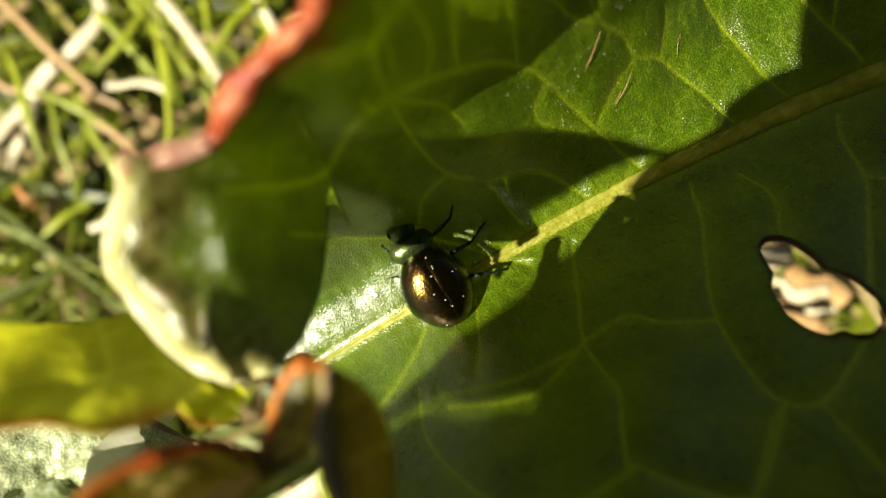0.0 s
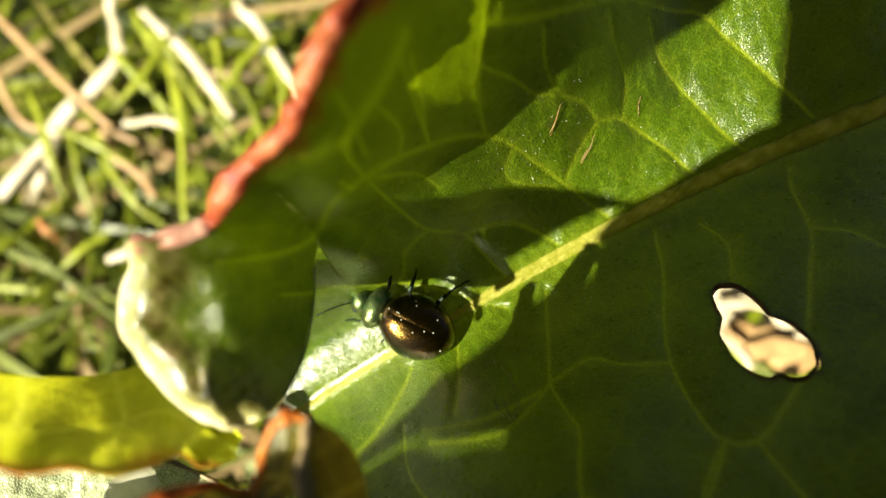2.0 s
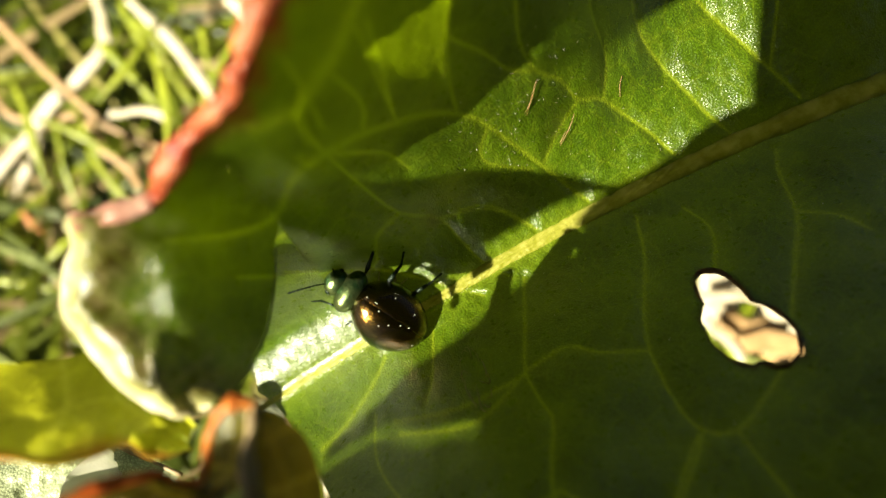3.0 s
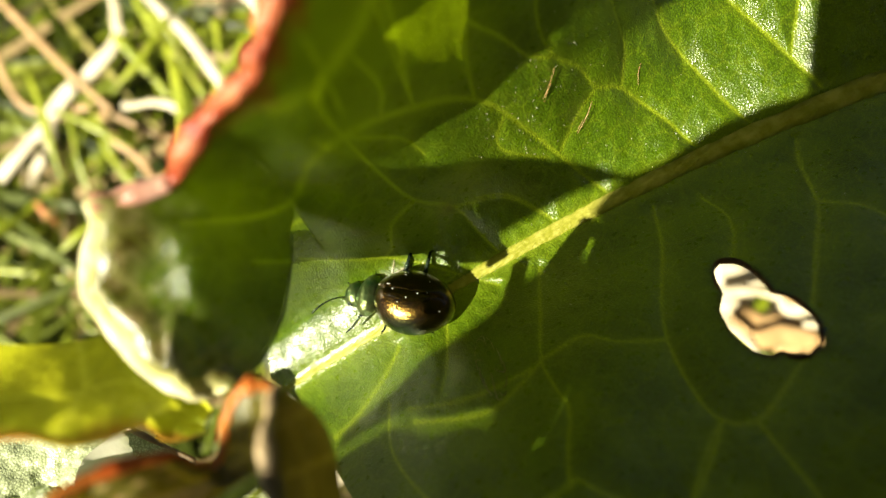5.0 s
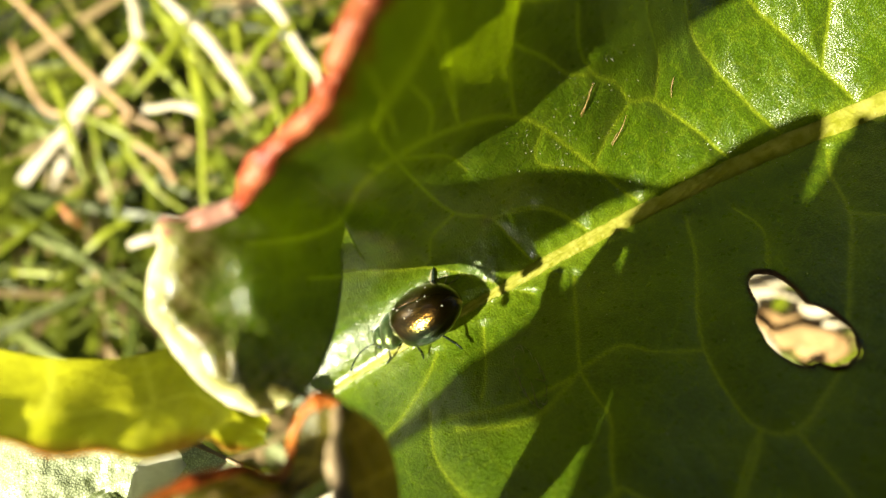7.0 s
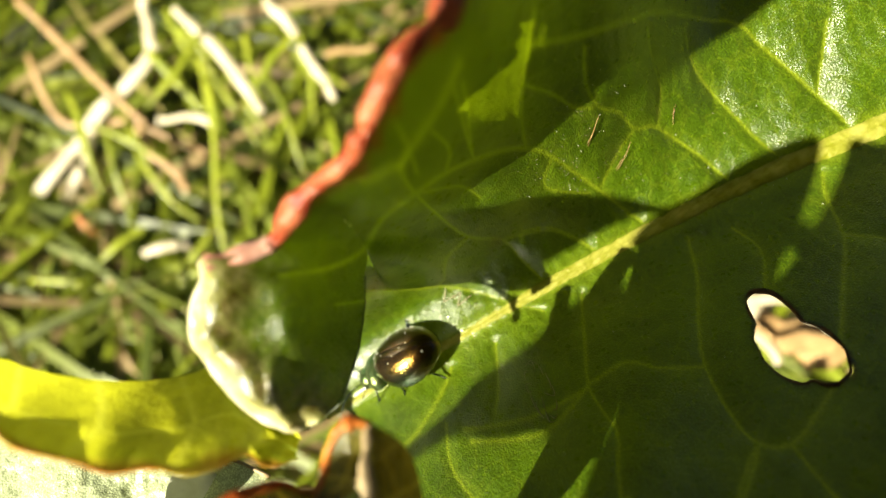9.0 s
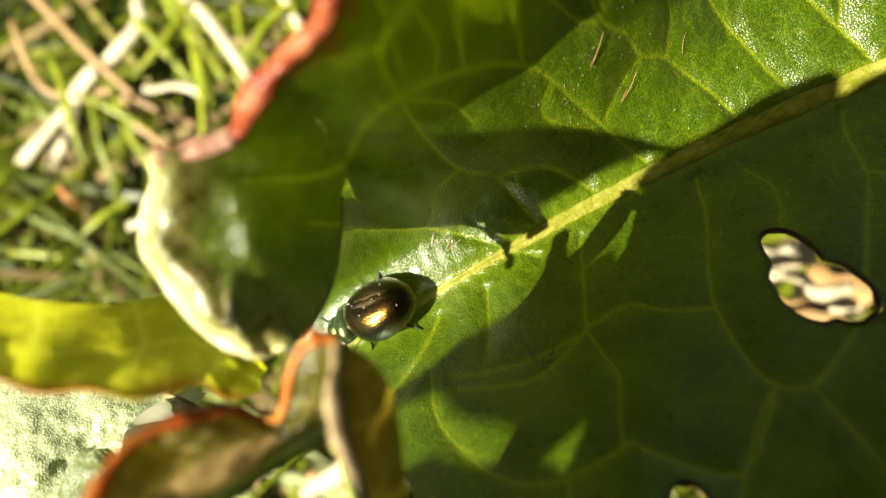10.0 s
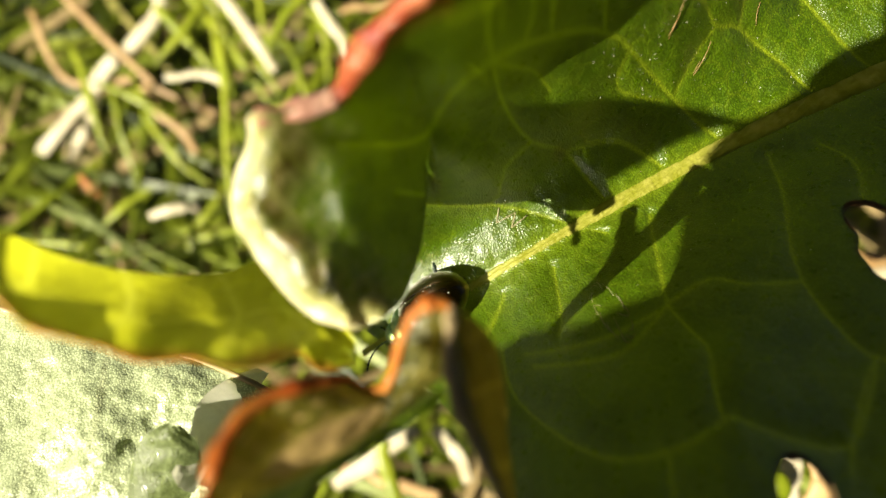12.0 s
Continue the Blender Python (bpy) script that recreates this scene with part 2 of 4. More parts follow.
def tube(name, pts, radii, material, parent=None, label="", sides=8, flat=1.0, bumps=0.0, seed=0):
    """A tapered stalk through the plant's millimetres; bumps makes it knobbly."""
    rng = np.random.default_rng(seed)
    n = len(pts)
    radii = np.interp(np.linspace(0, 1, n), np.linspace(0, 1, len(radii)), radii)
    wob = np.interp(np.arange(n), np.arange(0, n + 4, 4), rng.normal(0, bumps, len(np.arange(0, n + 4, 4))))
    verts = []
    for i in range(n):
        t = pts[min(i + 1, n - 1)] - pts[max(i - 1, 0)]
        t = t / (np.linalg.norm(t) + 1e-9)
        s = np.cross(t, (0, 0, 1.0))
        s = s / (np.linalg.norm(s) + 1e-9)
        u = np.cross(s, t)
        for k in range(sides):
            a = 2 * math.pi * k / sides
            r = radii[i] * (1 + wob[i] * (1 + 0.5 * math.sin(2 * a + i * 0.7)))
            verts.append(place(*(pts[i] + s * r * math.cos(a) + u * r * flat * math.sin(a))))
    faces = [(i * sides + k, i * sides + (k + 1) % sides, (i + 1) * sides + (k + 1) % sides, (i + 1) * sides + k)
             for i in range(n - 1) for k in range(sides)]
    faces += [tuple(range(sides - 1, -1, -1)), tuple(range((n - 1) * sides, n * sides))]
    return mesh_object(name, verts, faces, material, parent, label)


def sheet(name, edge_a, edge_b, bow, material, parent=None, label="", n=70, m=36, ripple=0.15, veins=5, seed=1, wear=None, crinkle=0.0):
    """A leaf surface spanned between two edges, bowed towards the eye, with ripples and side veins."""
    a, b = curve(edge_a, n), curve(edge_b, n)
    rng = np.random.default_rng(seed)
    ph = rng.uniform(0, 6.28, 6)
    verts, vein, worn = [], [], []
    for i in range(n + 1):
        for j in range(m + 1):
            v, u = j / m, i / n
            q = a[i] * (1 - v) + b[i] * v
            k = 4 * v * (1 - v)
            q = q + np.array([0, 0, -bow * k]) + np.array([0.3, 0.3, -1]) * ripple * k ** 0.3 * (
                math.sin(9 * u + 5 * v + ph[0]) + 0.6 * math.sin(21 * u - 7 * v + ph[1]) + 0.3 * math.sin(33 * u + 19 * v + ph[2]))
            if crinkle:
                q = q - np.array([0, 0, crinkle * k ** 0.3 * (noise.noise(Vector(q) * 0.9) + 0.6 * noise.noise(Vector(q) * 2.1))])
            verts.append(place(*q))
            w = abs(((u * veins + 0.35 * abs(v - 0.5) + 0.15 * math.sin(3 * v + ph[3])) % 1.0) - 0.5) * 2
            mid = abs(v - 0.5 - 0.05 * math.sin(4 * u)) * m
            vein.append(max(0.0, 1 - (1 - w) * 7, 1 - mid / 1.1) if veins else 0.0)
            worn.append(wear(u, v) if wear else 0.0)
    return mesh_object(name, verts, grid_faces(n + 1, m + 1), material, parent, label, attrs={"vein": vein, "wear": worn})


def scalloped(points, size, waves, seed=0, n=60):
    """An edge with an uneven wave to and fro in the leaf's plane."""
    rng = np.random.default_rng(seed)
    line = curve(points, n)
    u = np.linspace(0, 1, n + 1)
    wave = sum(rng.uniform(0.4, 1.0) * np.sin(6.283 * waves * k * u + rng.uniform(0, 6.28)) / k for k in (0.6, 1, 1.7))
    line[:, 1] += size * wave * np.sin(math.pi * u) ** 0.5
    return line


# ---- the big dock leaf ----
def ramp(x, a, b):
    """Smooth step from 0 at a to 1 at b."""
    t = np.clip((x - a) / (b - a), 0, 1)
    return t * t * (3 - 2 * t)


def soft(x, k=0.6):
    """Smooth max(x, 0)."""
    return k * np.logaddexp(0, x / k)


def rib_y(x):
    """The midrib's line in the leaf's plan, millimetres."""
    return 3.22 - 0.5916 * x + 0.00337 * x * x


RED_EDGE = np.array([(-14.3, -2.1), (-12.8, -2.4), (-11.2, -3.0), (-10.1, -4.2), (-9.1, -5.2), (-7.3, -6.3), (-6.4, -7.2), (-5.9, -8.0), (-5.3, -9.0), (-4.5, -10.3), (-3.3, -11.7), (-2.2, -13.2), (-0.7, -16.3), (2.0, -22.0)])


LOBE_RIM = [(-14.3, -2.2), (-14.9, -1.0), (-15.7, 0.3), (-15.8, 1.8), (-15.0, 3.3), (-14.0, 4.6), (-13.2, 5.7), (-12.6, 6.1), (-11.8, 6.4), (-10.4, 6.7)]


def line_far(x, y, line):
    """Distance from points to a line of straight pieces."""
    best = np.full(np.shape(x), 1e9)
    for (ax, ay), (bx, by) in zip(line[:-1], line[1:]):
        dx, dy = bx - ax, by - ay
        t = np.clip(((x - ax) * dx + (y - ay) * dy) / (dx * dx + dy * dy + 1e-12), 0, 1)
        best = np.minimum(best, np.hypot(x - ax - t * dx, y - ay - t * dy))
    return best


def blade_low(x, y):
    """Depth of the open blade: a valley along the midrib."""
    d = y - rib_y(x)
    base = 46.3 - 1.5 * ramp(x, 19, 32) + 0.33 * soft(-x - 2.0, 1.0)
    up = np.where(d > -9, d * d, 81 + 16 * (-d - 9)) * (0.075 - 0.06 * ramp(x, 5, 18))
    flat = 0.02 * d * d + 1.6 * soft(-d - 4.8, 0.5) - 0.85 * soft(-d - 7.5, 0.6)
    up = flat + (up - flat) * ramp(x, -1, 5)
    down = (1.5 - 0.3 * ramp(x, 5, 14)) * soft(d - 1.9, 0.8)
    down = down - 0.5 * soft(d - 13.5, 1.5)
    return base - np.where(d < 0, up, down)


def lobe_z(x, y):
    """Depth of the folded lobe's face, sunken behind its thick rolled edge."""
    z = 29.5 + 0.08 * (x + 14) + 0.06 * soft(y - 3) + 1.8 * soft(x + 10.4) * (1 - 0.55 * ramp(y, 3, 7))
    r = line_far(x, y, np.array(LOBE_RIM))
    crease = -11.4 + 0.25 * (y - 5)
    z = z - 0.9 * np.exp(-((x - crease) / 0.45) ** 2) * ramp(y, 2.0, 4.5) + 0.12 * np.sin(2.3 * x + 1.1 * y) * np.sin(1.9 * y - 0.7 * x) * ramp(-x, 9, 11)
    return z - 0.95 * np.exp(-((r - 1.1 - 0.12 * np.sin(2.4 * y)) / 0.95) ** 2)


def to_edge(x, y, z):
    """The blade turns up towards its red edge."""
    high = np.interp(-y, (2, 3, 5.2, 6.3, 7.2, 8, 9, 10.3, 13, 16, 22), (26.3, 26.6, 24.8, 23.6, 22.6, 22, 21.6, 21.5, 22.5, 25, 29))
    w = np.exp(-line_far(x, y, RED_EDGE) / 1.35)
    return z * (1 - w) + high * w


def both(x, y):
    z = -np.log(np.exp(-np.clip(blade_low(x, y), 5, 60) / 1.2) + np.exp(-np.clip(lobe_z(x, y), 5, 60) / 1.2)) * 1.2
    return to_edge(x, y, z)


def flare(x, y, z):
    """How far the blade's flank swells out below its red edge."""
    far = line_far(x, y, RED_EDGE)
    high = np.interp(-y, (2, 5.2, 8, 13, 22), (26.5, 24.8, 22, 22.5, 29))
    return (z - high) * 0.42 * np.exp(-(far / 2.6) ** 2) * ramp(-y, 3.0, 5.5)


def blade_z(x, y):
    under = 2.4 * ramp(-x, 7.4, 8.6)
    w = ramp(y + under, -2.6, 0.2)
    return both(x, y) * (1 - w) + blade_low(x, y) * w


def vein_line(width, pts):
    return width, curve([(x, y, 0) for x, y in pts], 3 * (len(pts) - 1))[:, :2]


VEINS = [vein_line(w, p) for w, p in (
    (0.30, [(13.0, -3.8), (8.5, -6.7), (4.2, -8.6), (2.2, -8.9), (0.5, -8.6), (-2.6, -7.4), (-4.9, -6.0), (-6.7, -4.5), (-7.8, -2.5), (-9.3, -1.6), (-11.3, -1.3)]),
    (0.26, [(2.2, -8.9), (1.6, -10.6), (1.5, -12.4), (1.6, -13.5), (1.7, -14.8)]),
    (0.26, [(-4.9, -6.0), (-5.3, -6.6), (-5.2, -7.3), (-3.8, -9.2), (-2.8, -10.6), (-2.2, -11.6)]),
    (0.18, [(-5.2, -7.3), (-6.2, -6.5), (-7.0, -6.0)]),
    (0.22, [(-4.9, -6.0), (-3.5, -4.7), (-1.5, -3.3), (1.1, -3.1), (2.7, -1.6), (4.3, -0.0), (6.1, 1.0)]),
    (0.16, [(-1.5, -3.3), (-3.1, -1.7), (-3.8, 0.4), (-9.1, 0.5)]),
    (0.18, [(-3.8, 0.4), (-1.0, 0.9), (1.9, 1.8), (4.3, 2.4)]),
    (0.24, [(18.7, -7.6), (16.0, -9.7), (12.7, -11.3), (10.6, -11.0), (8.9, -11.7), (7.0, -11.7), (5.7, -12.7), (5.2, -14.2)]),
    (0.16, [(10.6, -11.0), (9.4, -9.2), (8.5, -7.0)]),
    (0.18, [(12.7, -11.3), (12.4, -13.8), (10.8, -15.3), (9.9, -16.4)]),
    (0.22, [(22.5, -9.3), (20.9, -10.6), (17.5, -13.8), (15.4, -15.6), (13.9, -17.8)]),
    (0.34, [(27.2, -11.6), (25.1, -13.8), (20.7, -17.4), (17.8, -19.1), (11.9, -18.0), (6.4, -15.2), (1.6, -13.5)]),
    (0.20, [(25.1, -13.8), (25.2, -16.2), (25.2, -19.0)]),
    (0.16, [(-2.1, -11.0), (-1.7, -9.6), (-1.4, -8.4)]),
    (0.13, [(1.1, -3.1), (4.6, -3.8), (7.2, -2.9), (8.8, -1.9)]),
    (0.13, [(4.2, -8.6), (3.8, -7.3), (4.5, -6.6), (7.7, -6.5)]),
    (0.13, [(-4.9, -6.0), (-2.1, -6.5), (-0.8, -5.9)]),
    (0.17, [(15.4, -3.2), (15.1, -0.4), (14.0, 2.8), (13.5, 5.2), (13.9, 7.6), (14.7, 8.7), (16.3, 8.6), (17.9, 7.2), (19.5, 5.6)]),
    (0.15, [(14.7, 8.7), (13.5, 10.2), (12.4, 11.9), (11.5, 13.3)]),
    (0.15, [(16.3, 8.6), (16.9, 9.8), (17.7, 11.2), (18.2, 12.4)]),
    (0.18, [(25.3, -7.9), (24.8, -6.0), (24.3, -3.2), (22.9, -0.4), (21.0, 3.1)]),
    (0.18, [(24.3, -3.2), (26.1, -2.9), (26.9, -1.9)]),
    (0.17, [(7.2, 1.2), (6.7, 4.4), (6.3, 6.6), (6.9, 8.0), (7.3, 8.7), (6.8, 10.4), (6.6, 11.6)]),
    (0.14, [(6.3, 6.6), (4.5, 8.3), (2.5, 9.6), (-1.5, 10.6)]),
    (0.14, [(13.5, 5.2), (10.7, 5.4), (8.9, 5.2), (6.3, 6.6)]),
    (0.22, [(-2.8, 6.8), (-3.7, 8.7), (-5.5, 11.2), (-7.0, 12.6)]),
    (0.14, [(0.6, 4.8), (0.6, 7.4), (0.2, 8.9)]),
    (0.12, [(18.5, -3.8), (19.5, -2.3), (18.8, -0.0), (17.7, 2.0)]),
    (0.15, [(7.0, 11.3), (3.9, 13.0), (1.0, 13.7), (-1.5, 13.0), (-2.9, 11.9), (-3.2, 10.1)]),
    (0.14, [(7.0, 11.3), (8.8, 11.9), (11.9, 12.4), (13.9, 10.1), (14.8, 8.6)]),
    (0.16, [(3.9, 13.0), (3.5, 14.9), (2.8, 16.3)]),
    (0.16, [(6.4, 6.7), (2.3, 8.8), (-1.9, 10.1)]),
    (0.18, [(-1.3, -8.1), (-1.7, -8.9), (-2.1, -9.8), (-2.6, -10.8)]),
    (0.13, [(-3.0, -7.4), (-2.8, -8.1), (-3.0, -8.6), (-3.7, -8.9)]),
    (0.15, [(1.6, -11.9), (3.7, -11.8), (5.2, -11.4), (6.7, -11.6)]),
    (0.14, [(-4.7, -7.0), (-4.8, -7.6), (-5.1, -8.4)]),
    (0.12, [(2.6, -3.7), (4.6, -4.0), (6.7, -3.3), (8.4, -2.3)]),
)]
RIB_X = np.linspace(-13.5, 33, 76)
RIB_LINE = np.stack([RIB_X, rib_y(RIB_X)], 1)
LOBE_FOLD = [(-10.4, 6.7), (-9.6, 6.4), (-8.9, 5.7), (-8.5, 4.6), (-8.15, 3.0), (-7.9, 0.9), (-7.8, -1.0), (-7.6, -2.2), (-7.9, -3.4), (-8.6, -4.7), (-9.2, -5.3)]


def inside(x, y, line):
    """True where points lie within the closed line (even-odd rule)."""
    hit = np.zeros(np.shape(x), bool)
    for (ax, ay), (bx, by) in zip(line, np.roll(line, -1, axis=0)):
        cross = ((ay > y) != (by > y)) & (x < (bx - ax) * (y - ay) / (by - ay + 1e-12) + ax)
        hit ^= cross
    return hit


def vein_and_glare_mask(x, y, soften=0.07):
    v = np.zeros(np.shape(x))
    for w, line in VEINS:
        v = np.maximum(v, 1.0 * np.exp(-(line_far(x, y, line) / (w * 0.27 + soften)) ** 2))
    v = np.maximum(v, 0.22 * np.exp(-vein_far(x, y) / 0.45))
    # wide pale band beside the midrib: its sunny glare, put into the colour
    v = np.maximum(v, 0.34 * np.exp(-(line_far(x, y, RIB_LINE) / 1.5) ** 2) * (1 - ramp(x, 8, 14)))
    return np.maximum(v, 0.6 * np.exp(-(line_far(x, y, RIB_LINE) / (rib_half(x) + 0.4)) ** 3))


def vein_far(x, y):
    d = np.full(np.shape(x), 9.0)
    for w, line in VEINS:
        d = np.minimum(d, line_far(x, y, line))
    return d


def quilt(x, y):
    """The tissue bulges a little between the veins."""
    d = np.minimum(vein_far(x, y), line_far(x, y, RIB_LINE) - 0.5)
    return 0.46 * (1 - np.exp(-np.clip(d, 0, 9) / 0.75))


def smooth_noise(x, y, f, seed):
    rng = np.random.default_rng(seed)
    out = np.zeros(np.shape(x))
    for _ in range(7):
        a, p, k = rng.uniform(0, 6.28), rng.uniform(0, 6.28), f * rng.uniform(0.6, 1.8)
        out += np.sin(k * (x * np.cos(a) + y * np.sin(a)) + p) / 7
    return out


def hole_field(x, y):
    """Below zero inside the gnawed holes."""
    def oval(cx, cy, rx, ry, turn=0.0):
        c, s = math.cos(turn), math.sin(turn)
        u, v = (x - cx) * c + (y - cy) * s, -(x - cx) * s + (y - cy) * c
        return (np.sqrt((u / rx) ** 2 + (v / ry) ** 2) - 1) * min(rx, ry)
    a = oval(18.3, 2.2, 1.15, 1.5, -0.2)
    b = oval(19.2, 3.9, 1.5, 1.55, 0.5)
    c = oval(17.9, 4.0, 1.25, 1.55, -0.1)
    d = oval(8.9, 13.85, 1.15, 1.1, -0.1)
    return np.minimum(np.minimum(np.minimum(a, b), c), d) + 0.10 * smooth_noise(x, y, 4.5, 5) - 0.12


def edge_line():
    return curve([(x, y, 0) for x, y in RED_EDGE[2:]], 40)[:, :2]


def leaf_grid(name, xs, ys, depth, outline, material, parent, holes=False, label=""):
    x, y = np.meshgrid(xs, ys)
    step = xs[1] - xs[0]
    if holes:
        for _ in range(2):
            f = hole_field(x, y)
            e = 0.02
            gx, gy = (hole_field(x + e, y) - f) / e, (hole_field(x, y + e) - f) / e
            g2 = gx * gx + gy * gy + 1e-6
            near = np.abs(f) < 0.75 * step
            x, y = np.where(near, x - f * gx / g2, x), np.where(near, y - f * gy / g2, y)
    ring = np.vstack([outline, outline[:1]])
    nx, ny, best = x.copy(), y.copy(), np.full(x.shape, 0.62 * step)
    for (ax, ay), (bx, by) in zip(ring[:-1], ring[1:]):
        dx, dy = bx - ax, by - ay
        t = np.clip(((x - ax) * dx + (y - ay) * dy) / (dx * dx + dy * dy + 1e-12), 0, 1)
        far = np.hypot(x - ax - t * dx, y - ay - t * dy)
        nx, ny, best = np.where(far < best, ax + t * dx, nx), np.where(far < best, ay + t * dy, ny), np.minimum(best, far)
    ok = inside(x, y, outline) | (best < 0.62 * step)
    x, y = nx, ny
    if holes:
        ok &= hole_field(x, y) > -0.02
        ok &= line_far(x, y, RIB_LINE) > 0.5 * rib_half(x)
    z = depth(x, y) - quilt(x, y) - 0.07 * vein_and_glare_mask(x, y) + 0.16 * smooth_noise(x, y, 1.1, 3) + 0.06 * smooth_noise(x, y, 3.2, 4)
    keep = ok[:-1, :-1] & ok[1:, :-1] & ok[:-1, 1:] & ok[1:, 1:]
    used = np.zeros(ok.shape, bool)
    for a in (slice(None, -1), slice(1, None)):
        for b in (slice(None, -1), slice(1, None)):
            used[a, b] |= keep
    index = np.full(ok.shape, -1)
    index[used] = np.arange(used.sum())
    px, py, pz = x[used], y[used], z[used]
    near = 1 - flare(px, py, pz) / pz
    m = np.array(BASE)
    world_pts = np.stack([px * near, -py * near, -pz * near], 1) / 1000 @ m[:3, :3].T + m[:3, 3]
    r, c = np.nonzero(keep)
    faces = np.stack([index[r, c], index[r, c + 1], index[r + 1, c + 1], index[r + 1, c]], 1)
    wear = np.zeros(px.shape)
    if holes:
        h = hole_field(px, py)
        wear = np.clip(1 - h / 0.2, 0, 1) * 0.9
    red = np.clip(1.3 - line_far(px, py, edge_line()) / 0.3 + 0.5 * smooth_noise(px, py, 3.0, 12), 0, 1)
    rim_far = line_far(px, py, np.array(LOBE_RIM))
    pale = np.clip(np.clip(1.2 - rim_far / 0.8, 0, 1) + 0.16 * np.clip(1.25 - rim_far / 3.6, 0, 1) * (1 + 0.9 * smooth_noise(px, py, 4.5, 8) + 1.8 * smooth_noise(px, py, 7.0, 18)), 0, 1)
    if "lobe" in name:
        wear = np.clip(0.7 * np.exp(-((rim_far - 1.45 - 0.25 * smooth_noise(px, py, 2.5, 31)) / 0.75) ** 2) * (1 + 0.7 * smooth_noise(px, py, 5.0, 33)), 0, 1)
    for cx, cy, s in ((0.7, -2.9, 0.5), (-7.4, -0.6, 0.45)):
        wear = np.maximum(wear, 0.6 * np.exp(-((px - cx) ** 2 + (py - cy) ** 2) / s ** 2))
    return mesh_object(name, world_pts.tolist(), faces.tolist(), material, parent, label, attrs={"vein": vein_and_glare_mask(px, py), "wear": wear, "pale": pale if "lobe" in name else pale * 0, "red": red, "thin": np.exp(-(line_far(px, py, edge_line()) / 5.0) ** 2)})


def surface_line(line, depth, lift):
    x, y = line[:, 0], line[:, 1]
    return np.stack([x, y, depth(x, y) - quilt(x, y) * 0 - lift], 1)


def lobe_join(x, y):
    w = ramp(y, -2.6, 0.2)
    return both(x, y) * (1 - w) + to_edge(x, y, lobe_z(x, y)) * w - 0.03


def rib_half(x):
    return 0.24 + 0.018 * np.clip(x + 9, 0, 45)


def midrib(leaf):
    """The thick rib: a low rounded ridge let into the blade along its valley."""
    xs, verts = np.linspace(-13.4, 34, 320), []
    cols = np.linspace(-1, 1, 15)
    for x in xs:
        nx, ny = 0.5, 0.866
        for c in cols:
            q = c * rib_half(x)
            px, py = x + nx * q, rib_y(x) + ny * q
            z = float(blade_z(np.array([px]), np.array([py]))[0]) - 0.42 * math.sqrt(max(0, 1 - c * c)) * min(1, rib_half(x)) + 0.03 * math.sin(6 * x + 9 * c)
            verts.append(place(px, py, z + 0.05))
    mesh_object("midrib", verts, grid_faces(len(xs), len(cols)), RIB, leaf, "thick yellow-green midrib")


